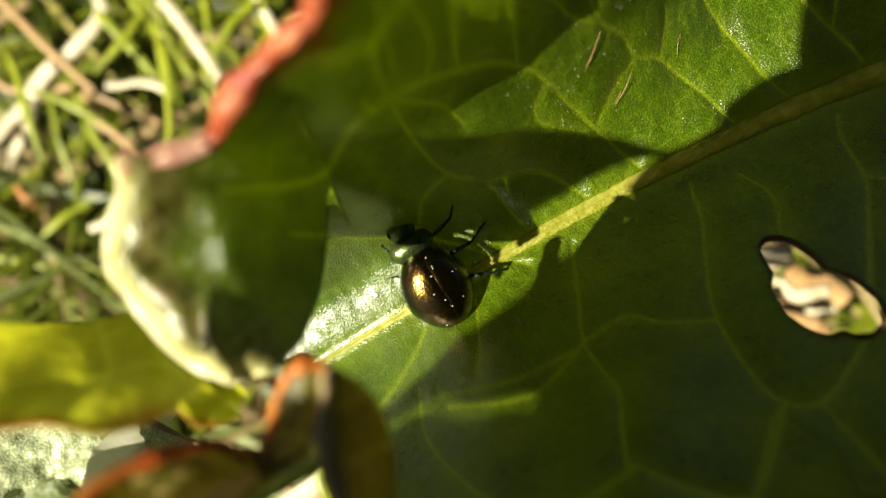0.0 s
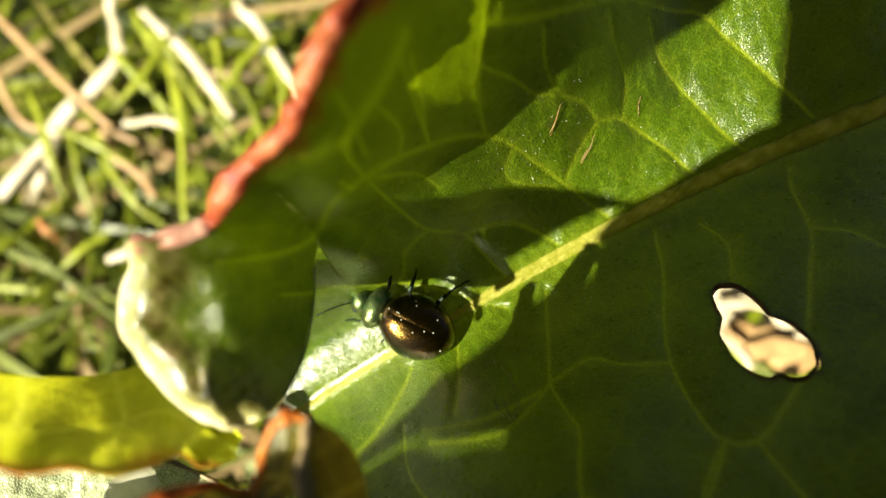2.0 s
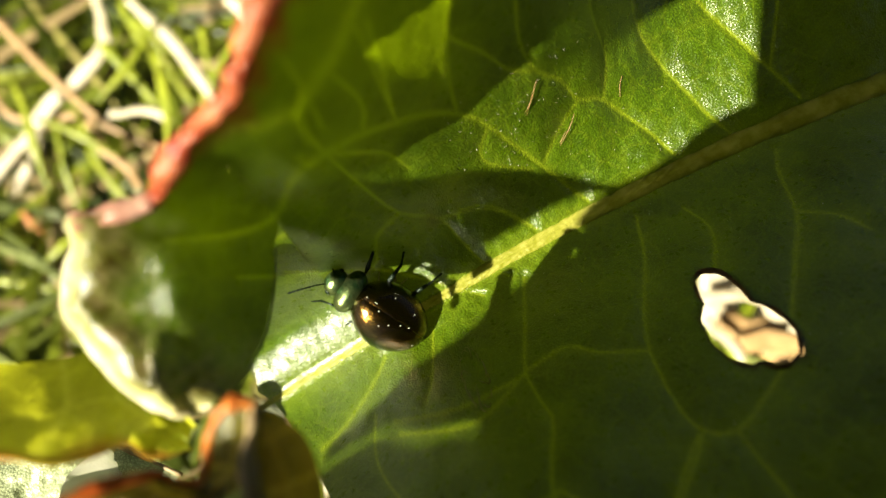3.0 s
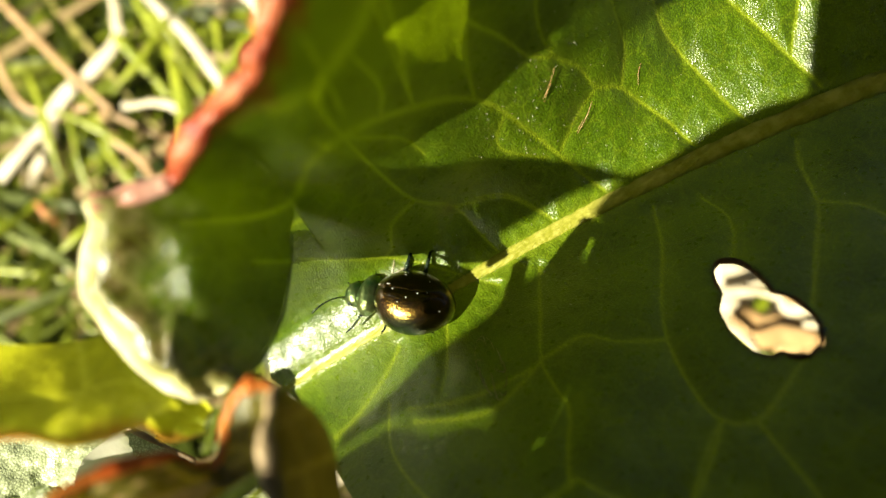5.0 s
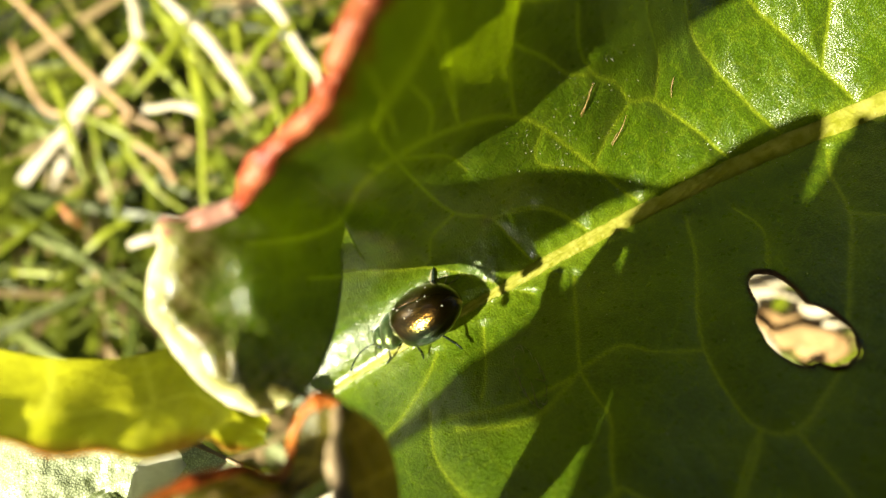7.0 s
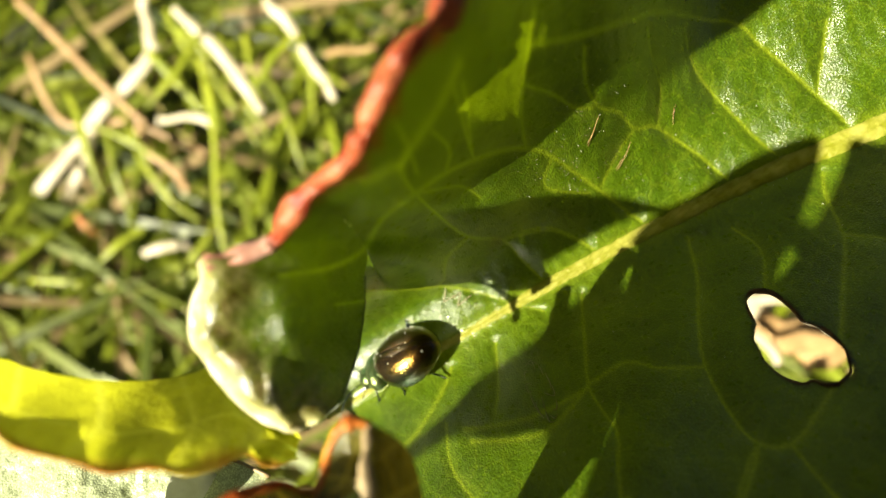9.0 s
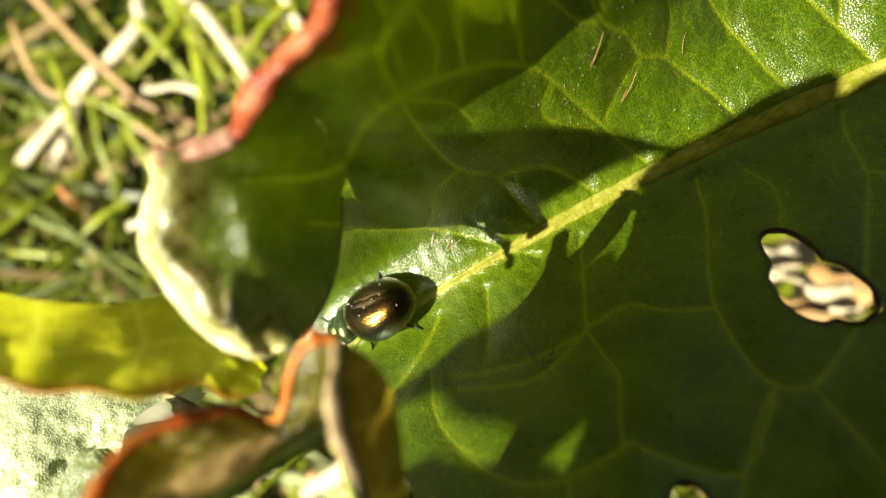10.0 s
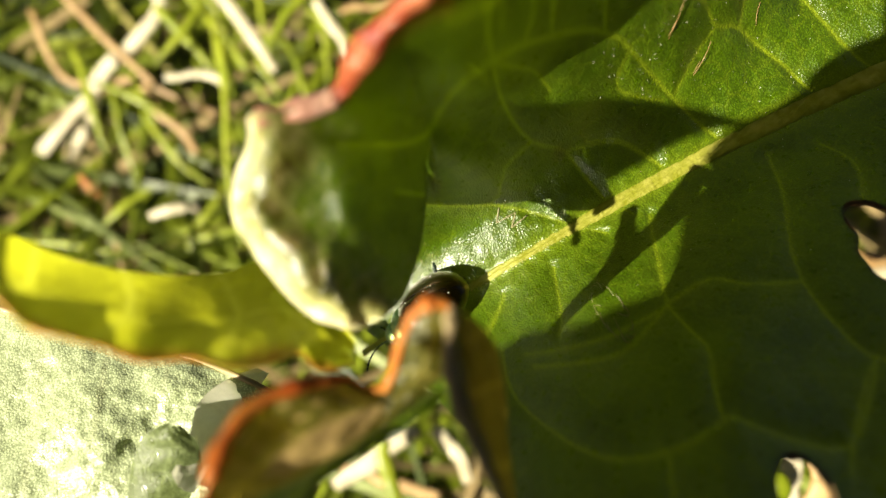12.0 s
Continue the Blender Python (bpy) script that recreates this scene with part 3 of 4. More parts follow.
def dock_leaf():
    leaf = thing("dock_leaf", "big glossy green dock leaf with red rolled edge and gnawed holes", "leaf")
    edge = curve([(x, y, 0) for x, y in RED_EDGE], 60)[:, :2]
    fold = curve([(x, y, 0) for x, y in LOBE_FOLD], 60)[:, :2]
    outline = np.vstack([edge[18:], [(8, -26), (20, -27), (33, -20), (36, -10), (34, 4), (28, 14), (18, 21.5), (8, 22), (2, 20), (-2, 17), (-5, 14.5), (-8, 13), (-10, 12.0), (-13, 10), (-13.8, 4), (-12.8, -0.8),
                                     (-10.4, -3.0), (-9.0, -3.3)], fold[47:59] - np.array([0.05, 0.0])])
    blade = leaf_grid("blade", np.arange(-16, 36.5, 0.125), np.arange(-25, 22.3, 0.125), blade_z, outline, LEAF, leaf, True)
    rim = curve([(x, y, 0) for x, y in LOBE_RIM], 50)[:, :2]
    bead = curve([(x, y, 0) for x, y in LOBE_FOLD[:7]], 50)[:, :2]
    tube("lobe_edge", np.column_stack([bead, lobe_join(bead[:, 0], bead[:, 1]) + 0.08]), [0.07, 0.08, 0.07, 0.05], LEAF, leaf, "rounded green leaf edge", 8, 1, 0.15, 2)
    leaf_grid("folded_lobe", np.arange(-17, -4, 0.12), np.arange(-14, 8.5, 0.12), lobe_join, np.vstack([rim, fold, edge[18:0:-1]]), LEAF, leaf)
    # red rolled edge, thick and wavy, paler at the corner
    e = curve([(x, y, 0) for x, y in RED_EDGE], 90)[:, :2]
    pts = surface_line(e, both, -0.1)
    tube("corner_margin", pts[:15], [0.34, 0.46, 0.5, 0.48], PINK, leaf, "pinkish pale leaf corner", 12, 0.9, 0.14, 3)
    tube("rolled_margin", pts[13:], [0.44, 0.5, 0.48, 0.46, 0.44, 0.5, 0.56, 0.5], RED, leaf, "wavy red rolled leaf edge", 14, 0.85, 0.3, 4)
    pts = np.column_stack([rim, lobe_join(rim[:, 0], rim[:, 1]) + 0.05])
    tube("pale_margin", pts, [0.36, 0.42, 0.42, 0.4, 0.36, 0.4, 0.26], PALE_RIM, leaf, "pale swollen sunlit leaf edge", 12, 1.0, 0.09, 7)
    midrib(leaf)
    # sheet added out of sight behind the lobe to shade a strip of the blade
    sheet("hidden_shade_strip", [(-16.2, -1.4, 38.0), (-14.5, -1.2, 37.0), (-13.9, 0.9, 34.0), (-11.0, 1.6, 31.4)], [(-16.0, 2.2, 38.0), (-14.0, 2.5, 37.0), (-13.7, 4.5, 34.0), (-11.0, 5.1, 31.2)], 0.0, LEAF, leaf, "", 24, 12, 0.03, 3, 2)
    # gnawed rims
    for cx, cy, rr in ((18.5, 3.6, 4.0), (9.0, 13.75, 3.0)):
        ring = []
        for a in np.linspace(0, 2 * math.pi, 73):
            lo, hi = 0.05, rr
            for _ in range(24):
                mid = (lo + hi) / 2
                if hole_field(np.array(cx + mid * math.cos(a)), np.array(cy + mid * math.sin(a))) < 0:
                    lo = mid
                else:
                    hi = mid
            ring.append((cx + lo * math.cos(a), cy + lo * math.sin(a)))
        ring = np.array(ring)
        tube("hole_rim", surface_line(ring, blade_z, 0.1), [0.11, 0.13, 0.1, 0.14, 0.11], BROWN_RIM, leaf, "brown dried rim of a gnawed hole", 7, 1.0, 0.25, 9)
    return leaf


dock_leaf()


# ---- other leaves of the plant, and unseen sheets added to cast shade ----
def side_leaf():
    leaf = thing("side_leaf", "yellow-green sunlit dock leaf with a yellow-orange edge", "leaf")
    top = [(-28.4, 2.0, 24.0), (-25.6, 2.6, 27.5), (-24.4, 3.3, 28.5), (-23.2, 3.9, 29.5), (-21.4, 4.4, 30.5), (-19.4, 4.6, 31.5), (-17.6, 4.4, 32.0), (-15.8, 4.0, 32.5), (-13.4, 5.0, 31.5), (-12.0, 6.5, 31.2), (-11.0, 7.8, 31.2)]
    low = [(-29.6, 4.0, 23.4), (-25.0, 4.6, 25.0), (-21.9, 6.3, 24.8), (-19.0, 7.5, 25.2), (-15.7, 7.7, 26.4), (-13.5, 8.1, 28.2), (-12.2, 8.6, 29.6), (-11.0, 8.7, 30.6)]
    low = scalloped(low, 0.16, 5, 4)
    sheet("blade", top, low, 0.7, LEAF_YOUNG, leaf, "", 110, 44, 0.16, 5, 3, lambda u, v: max(0, v - 0.86 + 0.05 * math.sin(31 * u) + 0.08 * max(0, 0.25 - u)) * 7 * 0.8, 0.06)
    tube("margin", low, [0.08, 0.12, 0.1, 0.12, 0.08], WARM_RIM, leaf, "yellow-orange leaf edge", 8, 1, 0.3, 5)


def pale_leaf():
    leaf = thing("pale_leaf", "pale dusty green leaf in full sun", "leaf")
    top = [(-54.3, 2.0, 47.0), (-38.2, 7.7, 45.0), (-29.7, 9.7, 44.0), (-23.3, 11.2, 43.5), (-16.0, 13.8, 42.0)]
    low = [(-47.6, 32.5, 40.0), (-33.5, 30.8, 38.0), (-27.9, 25.9, 38.5), (-23.9, 22.3, 39.5), (-20.2, 20.1, 41.0)]
    sheet("blade", top, low, 1.5, LEAF_PALE, leaf, "", 150, 110, 0.5, 6, 8, None, 0.22)
    tube("margin", curve(top, 60), [0.15, 0.18, 0.15], BEIGE_RIM, leaf, "dry pale leaf edge", 7, 1, 0.3, 8)


def sheath():
    s = thing("papery_sheath", "thin whitish papery sheath at the leaf's foot", "plant part")
    sheet("film", [(-19.9, 11.7, 44.5), (-21.6, 12.3, 42.8), (-22.0, 12.9, 39.5), (-22.2, 14.6, 38.5), (-22.6, 16.4, 37)],
          [(-19.1, 12.1, 44.5), (-19.9, 13.6, 42.8), (-19.8, 14.4, 39.3), (-20.8, 16.2, 38.3), (-21.3, 17.5, 37)], 0.4, FILM, s, "", 50, 24, 0.1, 0, 2)




def stunted_leaf():
    leaf = thing("stunted_leaf", "small rounded grey-green leaf in front of the pale one", "leaf")
    sheet("blade", [(-25.7, 18.5, 38.0), (-25.1, 15.9, 37.5), (-24.0, 14.1, 37.0), (-22.7, 13.4, 37.0)], [(-22.3, 18.7, 38.5), (-21.4, 16.8, 38.0), (-21.2, 14.9, 37.5), (-22.0, 13.6, 37.0)],
          0.5, LEAF_STUNTED, leaf, "", 40, 24, 0.08, 3, 9)


def curled_leaf():
    leaf = thing("curled_leaf", "small curled brown-green leaf with red edges and a dry patch", "leaf")
    red = [(-15.2, 13.2, 21.5), (-14.8, 11.6, 22.0), (-14.5, 10.2, 22.5), (-13.8, 9.0, 23.5), (-12.4, 8.4, 24.5), (-10.9, 8.4, 26.0), (-10.1, 8.9, 26.5), (-9.0, 8.9, 26.5)]
    low = [(-14.4, 14.5, 24.0), (-13.9, 12.8, 24.5), (-12.5, 12.1, 25.0), (-11.1, 11.5, 25.8), (-10.1, 11.0, 26.3), (-8.8, 10.1, 27.0), (-7.9, 9.6, 27.5), (-7.2, 9.3, 28.0)]
    under = [(-13.6, 16.0, 26.5), (-13.0, 15.0, 27.0), (-12.1, 13.3, 27.0), (-11.2, 12.6, 27.5), (-10.1, 11.9, 28.0), (-8.9, 11.3, 28.7), (-7.7, 10.7, 29.3), (-6.7, 10.1, 30.0)]
    dry = lambda u, v: float(max(0.0, 1 - ((u - 0.5) / 0.24) ** 2 - ((v - 0.74) / 0.22) ** 2) > 0.12 + 0.15 * math.sin(40 * u) * math.sin(30 * v)) * 0.9
    sheet("left_half", red, low, 0.5, LEAF_OLD, leaf, "brown-green half with a dry beige patch", 80, 40, 0.1, 4, 4, dry)
    sheet("lower_fold", low, under, -0.5, LEAF, leaf, "", 70, 20, 0.06, 3, 6)
    tube("red_margin", curve(red, 70), [0.2, 0.26, 0.24, 0.3, 0.24, 0.2], ORANGE, leaf, "orange-red leaf edge", 8, 1, 0.22, 2)
    tip = [(-9.7, 9.7, 26.8), (-8.9, 8.4, 26.3), (-8.4, 6.7, 25.6), (-7.8, 5.6, 25.4), (-7.1, 5.3, 25.4), (-6.4, 5.5, 25.5)]
    mid = [(-8.8, 10.1, 27.0), (-7.4, 9.0, 27.0), (-6.7, 8.2, 26.5), (-6.4, 7.3, 26.0), (-6.4, 6.5, 25.7), (-6.4, 5.6, 25.5)]
    rim = [(-6.4, 5.5, 25.5), (-6.5, 6.6, 24.6), (-6.4, 7.7, 24.2), (-6.0, 9.1, 23.8), (-5.3, 10.6, 23.4), (-4.6, 12.3, 23.0), (-4.2, 13.9, 23.0)]
    out = [(-6.4, 5.4, 25.6), (-5.3, 6.2, 26.0), (-4.6, 7.3, 26.6), (-4.2, 9.1, 27.3), (-4.0, 11.5, 28.0), (-3.5, 14.8, 29.0), (-3.1, 17.1, 29.5)]
    sheet("tip", tip, mid, 0.3, LEAF_OLD, leaf, "", 50, 24, 0.08, 3, 12)
    sheet("right_half", rim, out, 0.55, LEAF_OLD, leaf, "dark folded half", 70, 30, 0.08, 4, 15)
    tube("tip_margin", curve(tip, 50), [0.16, 0.22, 0.25, 0.27, 0.24], ORANGE, leaf, "orange-red leaf tip edge", 8, 1, 0.2, 3)
    tube("dry_margin", curve(rim, 60), [0.22, 0.3, 0.34, 0.3, 0.26, 0.3], BEIGE_RIM, leaf, "beige dry leaf edge", 8, 1, 0.2, 6)


def shade_caster():
    """An unseen sheet added behind the viewer; its outline shapes the shade across the big leaf's near half."""
    leaf = thing("tall_shade_sheet", "unseen dark leaf-like sheet added to shade the big leaf's near half", "leaf")
    far = [(-39.6, 17.9, -12), (-38.6, 16.6, -12), (-37.0, 15.4, -12), (-34.5, 14.2, -12), (-31.6, 12.3, -12), (-29.3, 11.1, -12), (-24.9, 9.8, -12), (-25.3, 14.0, -12), (-26.5, 18.2, -12), (-24.8, 17.0, -12), (-23.0, 12.5, -12), (-22.3, 10.0, -12), (-20.0, 10.2, -12), (-12, 10.4, -12), (20, 14, -13), (62, 12, -14)]
    near = [(-36.6, 22.2, -12), (-35.6, 23.6, -12), (-34.7, 25.0, -12), (-34.2, 28.5, -12), (-34.5, 33, -12), (-33, 38, -12), (-25, 41, -12), (-18, 41, -12), (-8, 41, -12), (12, 40, -12), (40, 40, -12), (62, 38, -12)]
    sheet("blade", far, near, 0.0, CASTER_GREEN, leaf, "", 160, 30, 0.1, 7, 21)
    tube("stalk", curve([(60, 24, -12), (75, 45, 30), (80, 60, 90), (80, 75, 160)], 30), [1.5, 2.0, 2.5], RIB, leaf)


def swaying_shade_caster():
    """An unseen broad sheet added as a moving shade caster; its shade comes and goes over the big leaf's far half."""
    leaf = thing("broad_shade_sheet", "unseen broad dark sheet added to cast moving shade on the big leaf", "leaf")
    sheet("blade", [(-23.2, 10.5, -13), (-23.0, 7.2, -13), (-22.4, 3.7, -13), (-21.4, -2, -13), (-19, -12, -13), (-14, -30, -13)],
          [(120, 40, -13), (126, 16, -13), (126, -5, -13), (120, -30, -13), (106, -55, -13), (80, -75, -13)], 0.0, CASTER_GREEN, leaf, "", 70, 40, 0.1, 7, 22)
    sheet("side_shade_piece", [(-36.9, 20.4, -13.2), (-34.5, 25.0, -13.2), (-33.8, 28.5, -13.2), (-34, 33, -13.2)],
          [(10, 12, -13.2), (20, 16, -13.2), (24, 24, -13.2), (26, 30, -13.2)], 0.0, CASTER_GREEN, leaf, "", 40, 30, 0.05, 5, 9)
    sheet("tip_shade_piece", [(-31.8, 18.2, -13.4), (-29.5, 14.8, -13.4), (-28.0, 12.0, -13.4), (-21, 9.2, -13.4), (0, 8, -13.4)],
          [(-31.6, 18.6, -13.4), (-29, 20, -13.4), (-27, 20.5, -13.4), (-20, 20.5, -13.4), (2, 19, -13.4)], 0.0, CASTER_GREEN, leaf, "", 40, 16, 0.03, 3, 19)
    tube("stalk", curve([(60, 0, -13), (80, 20, 20), (90, 45, 90), (90, 60, 160)], 30), [1.5, 2.0, 2.5], RIB, leaf)
    return leaf


def slender_shade_caster():
    # added out of view; its lower edge draws the shade line at upper left
    leaf = thing("slender_shade_sheet", "unseen slender dark sheet added to shade the big leaf's upper left", "leaf")
    sheet("blade", [(-37.3, 6.9, -12), (-35.0, 5.1, -12), (-32.5, 2.8, -12), (-29.4, 0.9, -12), (-24, -3, -12), (-15, -8, -12)],
          [(-37.0, 6.4, -12), (-34.3, 3.8, -12), (-33.2, 0.8, -12), (-31.2, -3, -12), (-27, -10, -12), (-17, -14, -12)], 0.0, CASTER_GREEN, leaf, "", 50, 16, 0.05, 5, 31)
    tube("stalk", curve([(-16, -10.5, -12), (0, -45, -20), (20, -110, 40), (25, -130, 150)], 40), [0.5, 1.0, 1.6, 2.0], RIB, leaf)


def second_shade_caster():
    """An unseen narrow sheet added behind the viewer to keep the beetle's corner in shade."""
    leaf = thing("narrow_shade_sheet", "unseen narrow dark sheet added to shade the beetle's corner", "leaf")
    sheet("blade", [(-47.0, 12.6, -12), (-45, 13.0, -12), (-43.5, 13.0, -12), (-41, 13.8, -12), (-36.6, 15.2, -12), (-33, 15.4, -12)],
          [(-47.4, 19.9, -12), (-45.6, 19.3, -12), (-44.6, 18.7, -12), (-42, 17.2, -12), (-39.4, 16.0, -12), (-36, 15.4, -12)], 0.0, CASTER_GREEN, leaf, "", 40, 14, 0.05, 3, 5)
    tube("stalk", curve([(-34.5, 15.5, -12.3), (-27, 18, -16), (0, 28, -18), (62, 40, 0), (84, 60, 80), (86, 72, 170)], 50), [0.5, 1.0, 1.4, 2.0], RIB, leaf)


# foot of the big leaf's sunlit hollow, on the plane of the added shade sheets
HOLLOW = [(-35.0, 26.6), (-37.7, 27.1), (-41.3, 27.5), (-45.6, 28.9), (-49.0, 29.6), (-51.8, 31.0), (-54.6, 32.8)]


def third_shade_caster():
    """An unseen narrow sheet added to lay shade along the hollow's lower flank."""
    leaf = thing("small_shade_sheet", "unseen small dark sheet added to shade the hollow's lower flank", "leaf")
    sheet("blade", [(-41.4, 20.4, -13.1), (-44.6, 23.0, -13.1), (-46.2, 24.7, -13.1), (-48.7, 26.4, -13.1), (-50.4, 27.6, -13.1), (-51.6, 29.1, -13.1), (-55.2, 32.2, -13.1)],
          [(-34.0, 23.0, -13.1), *((x, y, -13.1) for x, y in HOLLOW[1:])], 0.0, CASTER_GREEN, leaf, "", 60, 14, 0.03, 3, 5)
    tube("stalk", curve([(-36, 24.5, -13.2), (-20, 34, -16), (10, 46, -16), (55, 58, 20), (72, 74, 90), (74, 84, 190)], 50), [0.5, 1.0, 1.4, 2.0], RIB, leaf)
    return leaf


def fourth_shade_caster():
    """An unseen sheet added lower down; it moves to let the sun onto the hollow's outer flank for a while."""
    leaf = thing("wavy_shade_sheet", "unseen dark sheet added to shade and uncover the hollow's outer flank", "leaf")
    sheet("blade", [(x + 0.2, y + 0.25, -13.2) for x, y in HOLLOW], [(-30, 36, -13.7), (-34, 39, -13.7), (-38, 42, -13.7), (-43, 43, -13.7), (-47, 43, -13.7), (-50, 42, -13.7), (-52.5, 38, -13.7)],
          0.0, CASTER_GREEN, leaf, "", 60, 30, 0.05, 5, 6)
    tube("stalk", curve([(-38, 41, -13.8), (-20, 50, -16), (10, 62, -10), (50, 74, 30), (70, 90, 90), (72, 98, 190)], 50), [0.5, 1.0, 1.4, 2.0], RIB, leaf)
    return leaf


side_leaf()
second_shade_caster()
SMALL_CASTER, WAVY_CASTER = third_shade_caster(), fourth_shade_caster()
shade_caster()
SWAYING_CASTER = swaying_shade_caster()
slender_shade_caster()
pale_leaf()
sheath()
stunted_leaf()
curled_leaf()


# ---- ground and grass ----
def ground():
    rng = np.random.default_rng(2)
    r = np.concatenate([np.linspace(0, 0.5, 40), np.geomspace(0.55, 400, 30)])
    n = 72
    verts, faces = [(0, 0, 0)], []
    for i, q in enumerate(r[1:]):
        for k in range(n):
            a = 2 * math.pi * k / n
            bump = 0.004 * min(1, q / 0.05) * noise.noise(Vector((q * math.cos(a) * 40, q * math.sin(a) * 40, 0)))
            verts.append((q * math.cos(a), q * math.sin(a), -0.004 + bump if q < 0.5 else -0.004))
    for k in range(n):
        faces.append((0, 1 + k, 1 + (k + 1) % n))
    for i in range(len(r) - 2):
        for k in range(n):
            a, b = 1 + i * n + k, 1 + i * n + (k + 1) % n
            faces.append((a, a + n, b + n, b))
    tagged(mesh_object("ground", verts, faces, SOIL), "dark green mossy soil under the grass", "ground", kind="structure")


def turf():
    """Short grass all round, too many blades to count."""
    rng = np.random.default_rng(11)
    verts, faces = [], []
    for i in range(4000):
        x, y = (rng.uniform(-0.16, 0.10), rng.uniform(-0.04, 0.2)) if i < 2800 else rng.uniform(-0.6, 0.6, 2)
        length, w = rng.uniform(0.03, 0.085), rng.uniform(0.0004, 0.0014)
        a, lean = rng.uniform(0, 6.283), rng.uniform(1.15, 1.5)
        dx, dy = math.cos(a), math.sin(a)
        base = len(verts)
        for k in range(5):
            u = k / 4
            out, up = length * (u * math.sin(lean) + 0.25 * u * u), length * (u * math.cos(lean) - 0.22 * u * u * (lean > 0.9))
            ww = w * (1 - u ** 2.2) + 0.00005
            for s in (-1, 1):
                verts.append((x + dx * out - dy * ww * s, y + dy * out + dx * ww * s, 0.42 * max(0.0, up) - 0.003 + 0.0003 * s))
        for k in range(4):
            b = base + 2 * k
            faces.append((b, b + 1, b + 3, b + 2))
    tagged(mesh_object("turf", verts, faces, TURF), "dense short green grass mixed with dry blades", "grass", kind="stuff")


def stalk(name, pts, r, material, label, category="grass stalk", flat=0.4, seed=0, group="dry stalks"):
    line = curve(pts, 9 * (len(pts) - 1))
    rng = np.random.default_rng(seed + 50)
    u = np.linspace(0, 1, len(line))[:, None]
    bend = sum(rng.normal(0, 1.1 / k, 3) * np.sin(math.pi * k * u + rng.uniform(0, 1)) for k in (1, 2, 3, 5))
    line = line + bend * np.array([1, 1, 0.4]) * (0.3 if name == "grass_blade" else 0.4)
    ob = tube(name, line, r, material, None, "", 8, flat, 0.08, seed)
    return tagged(ob, label, category, group)


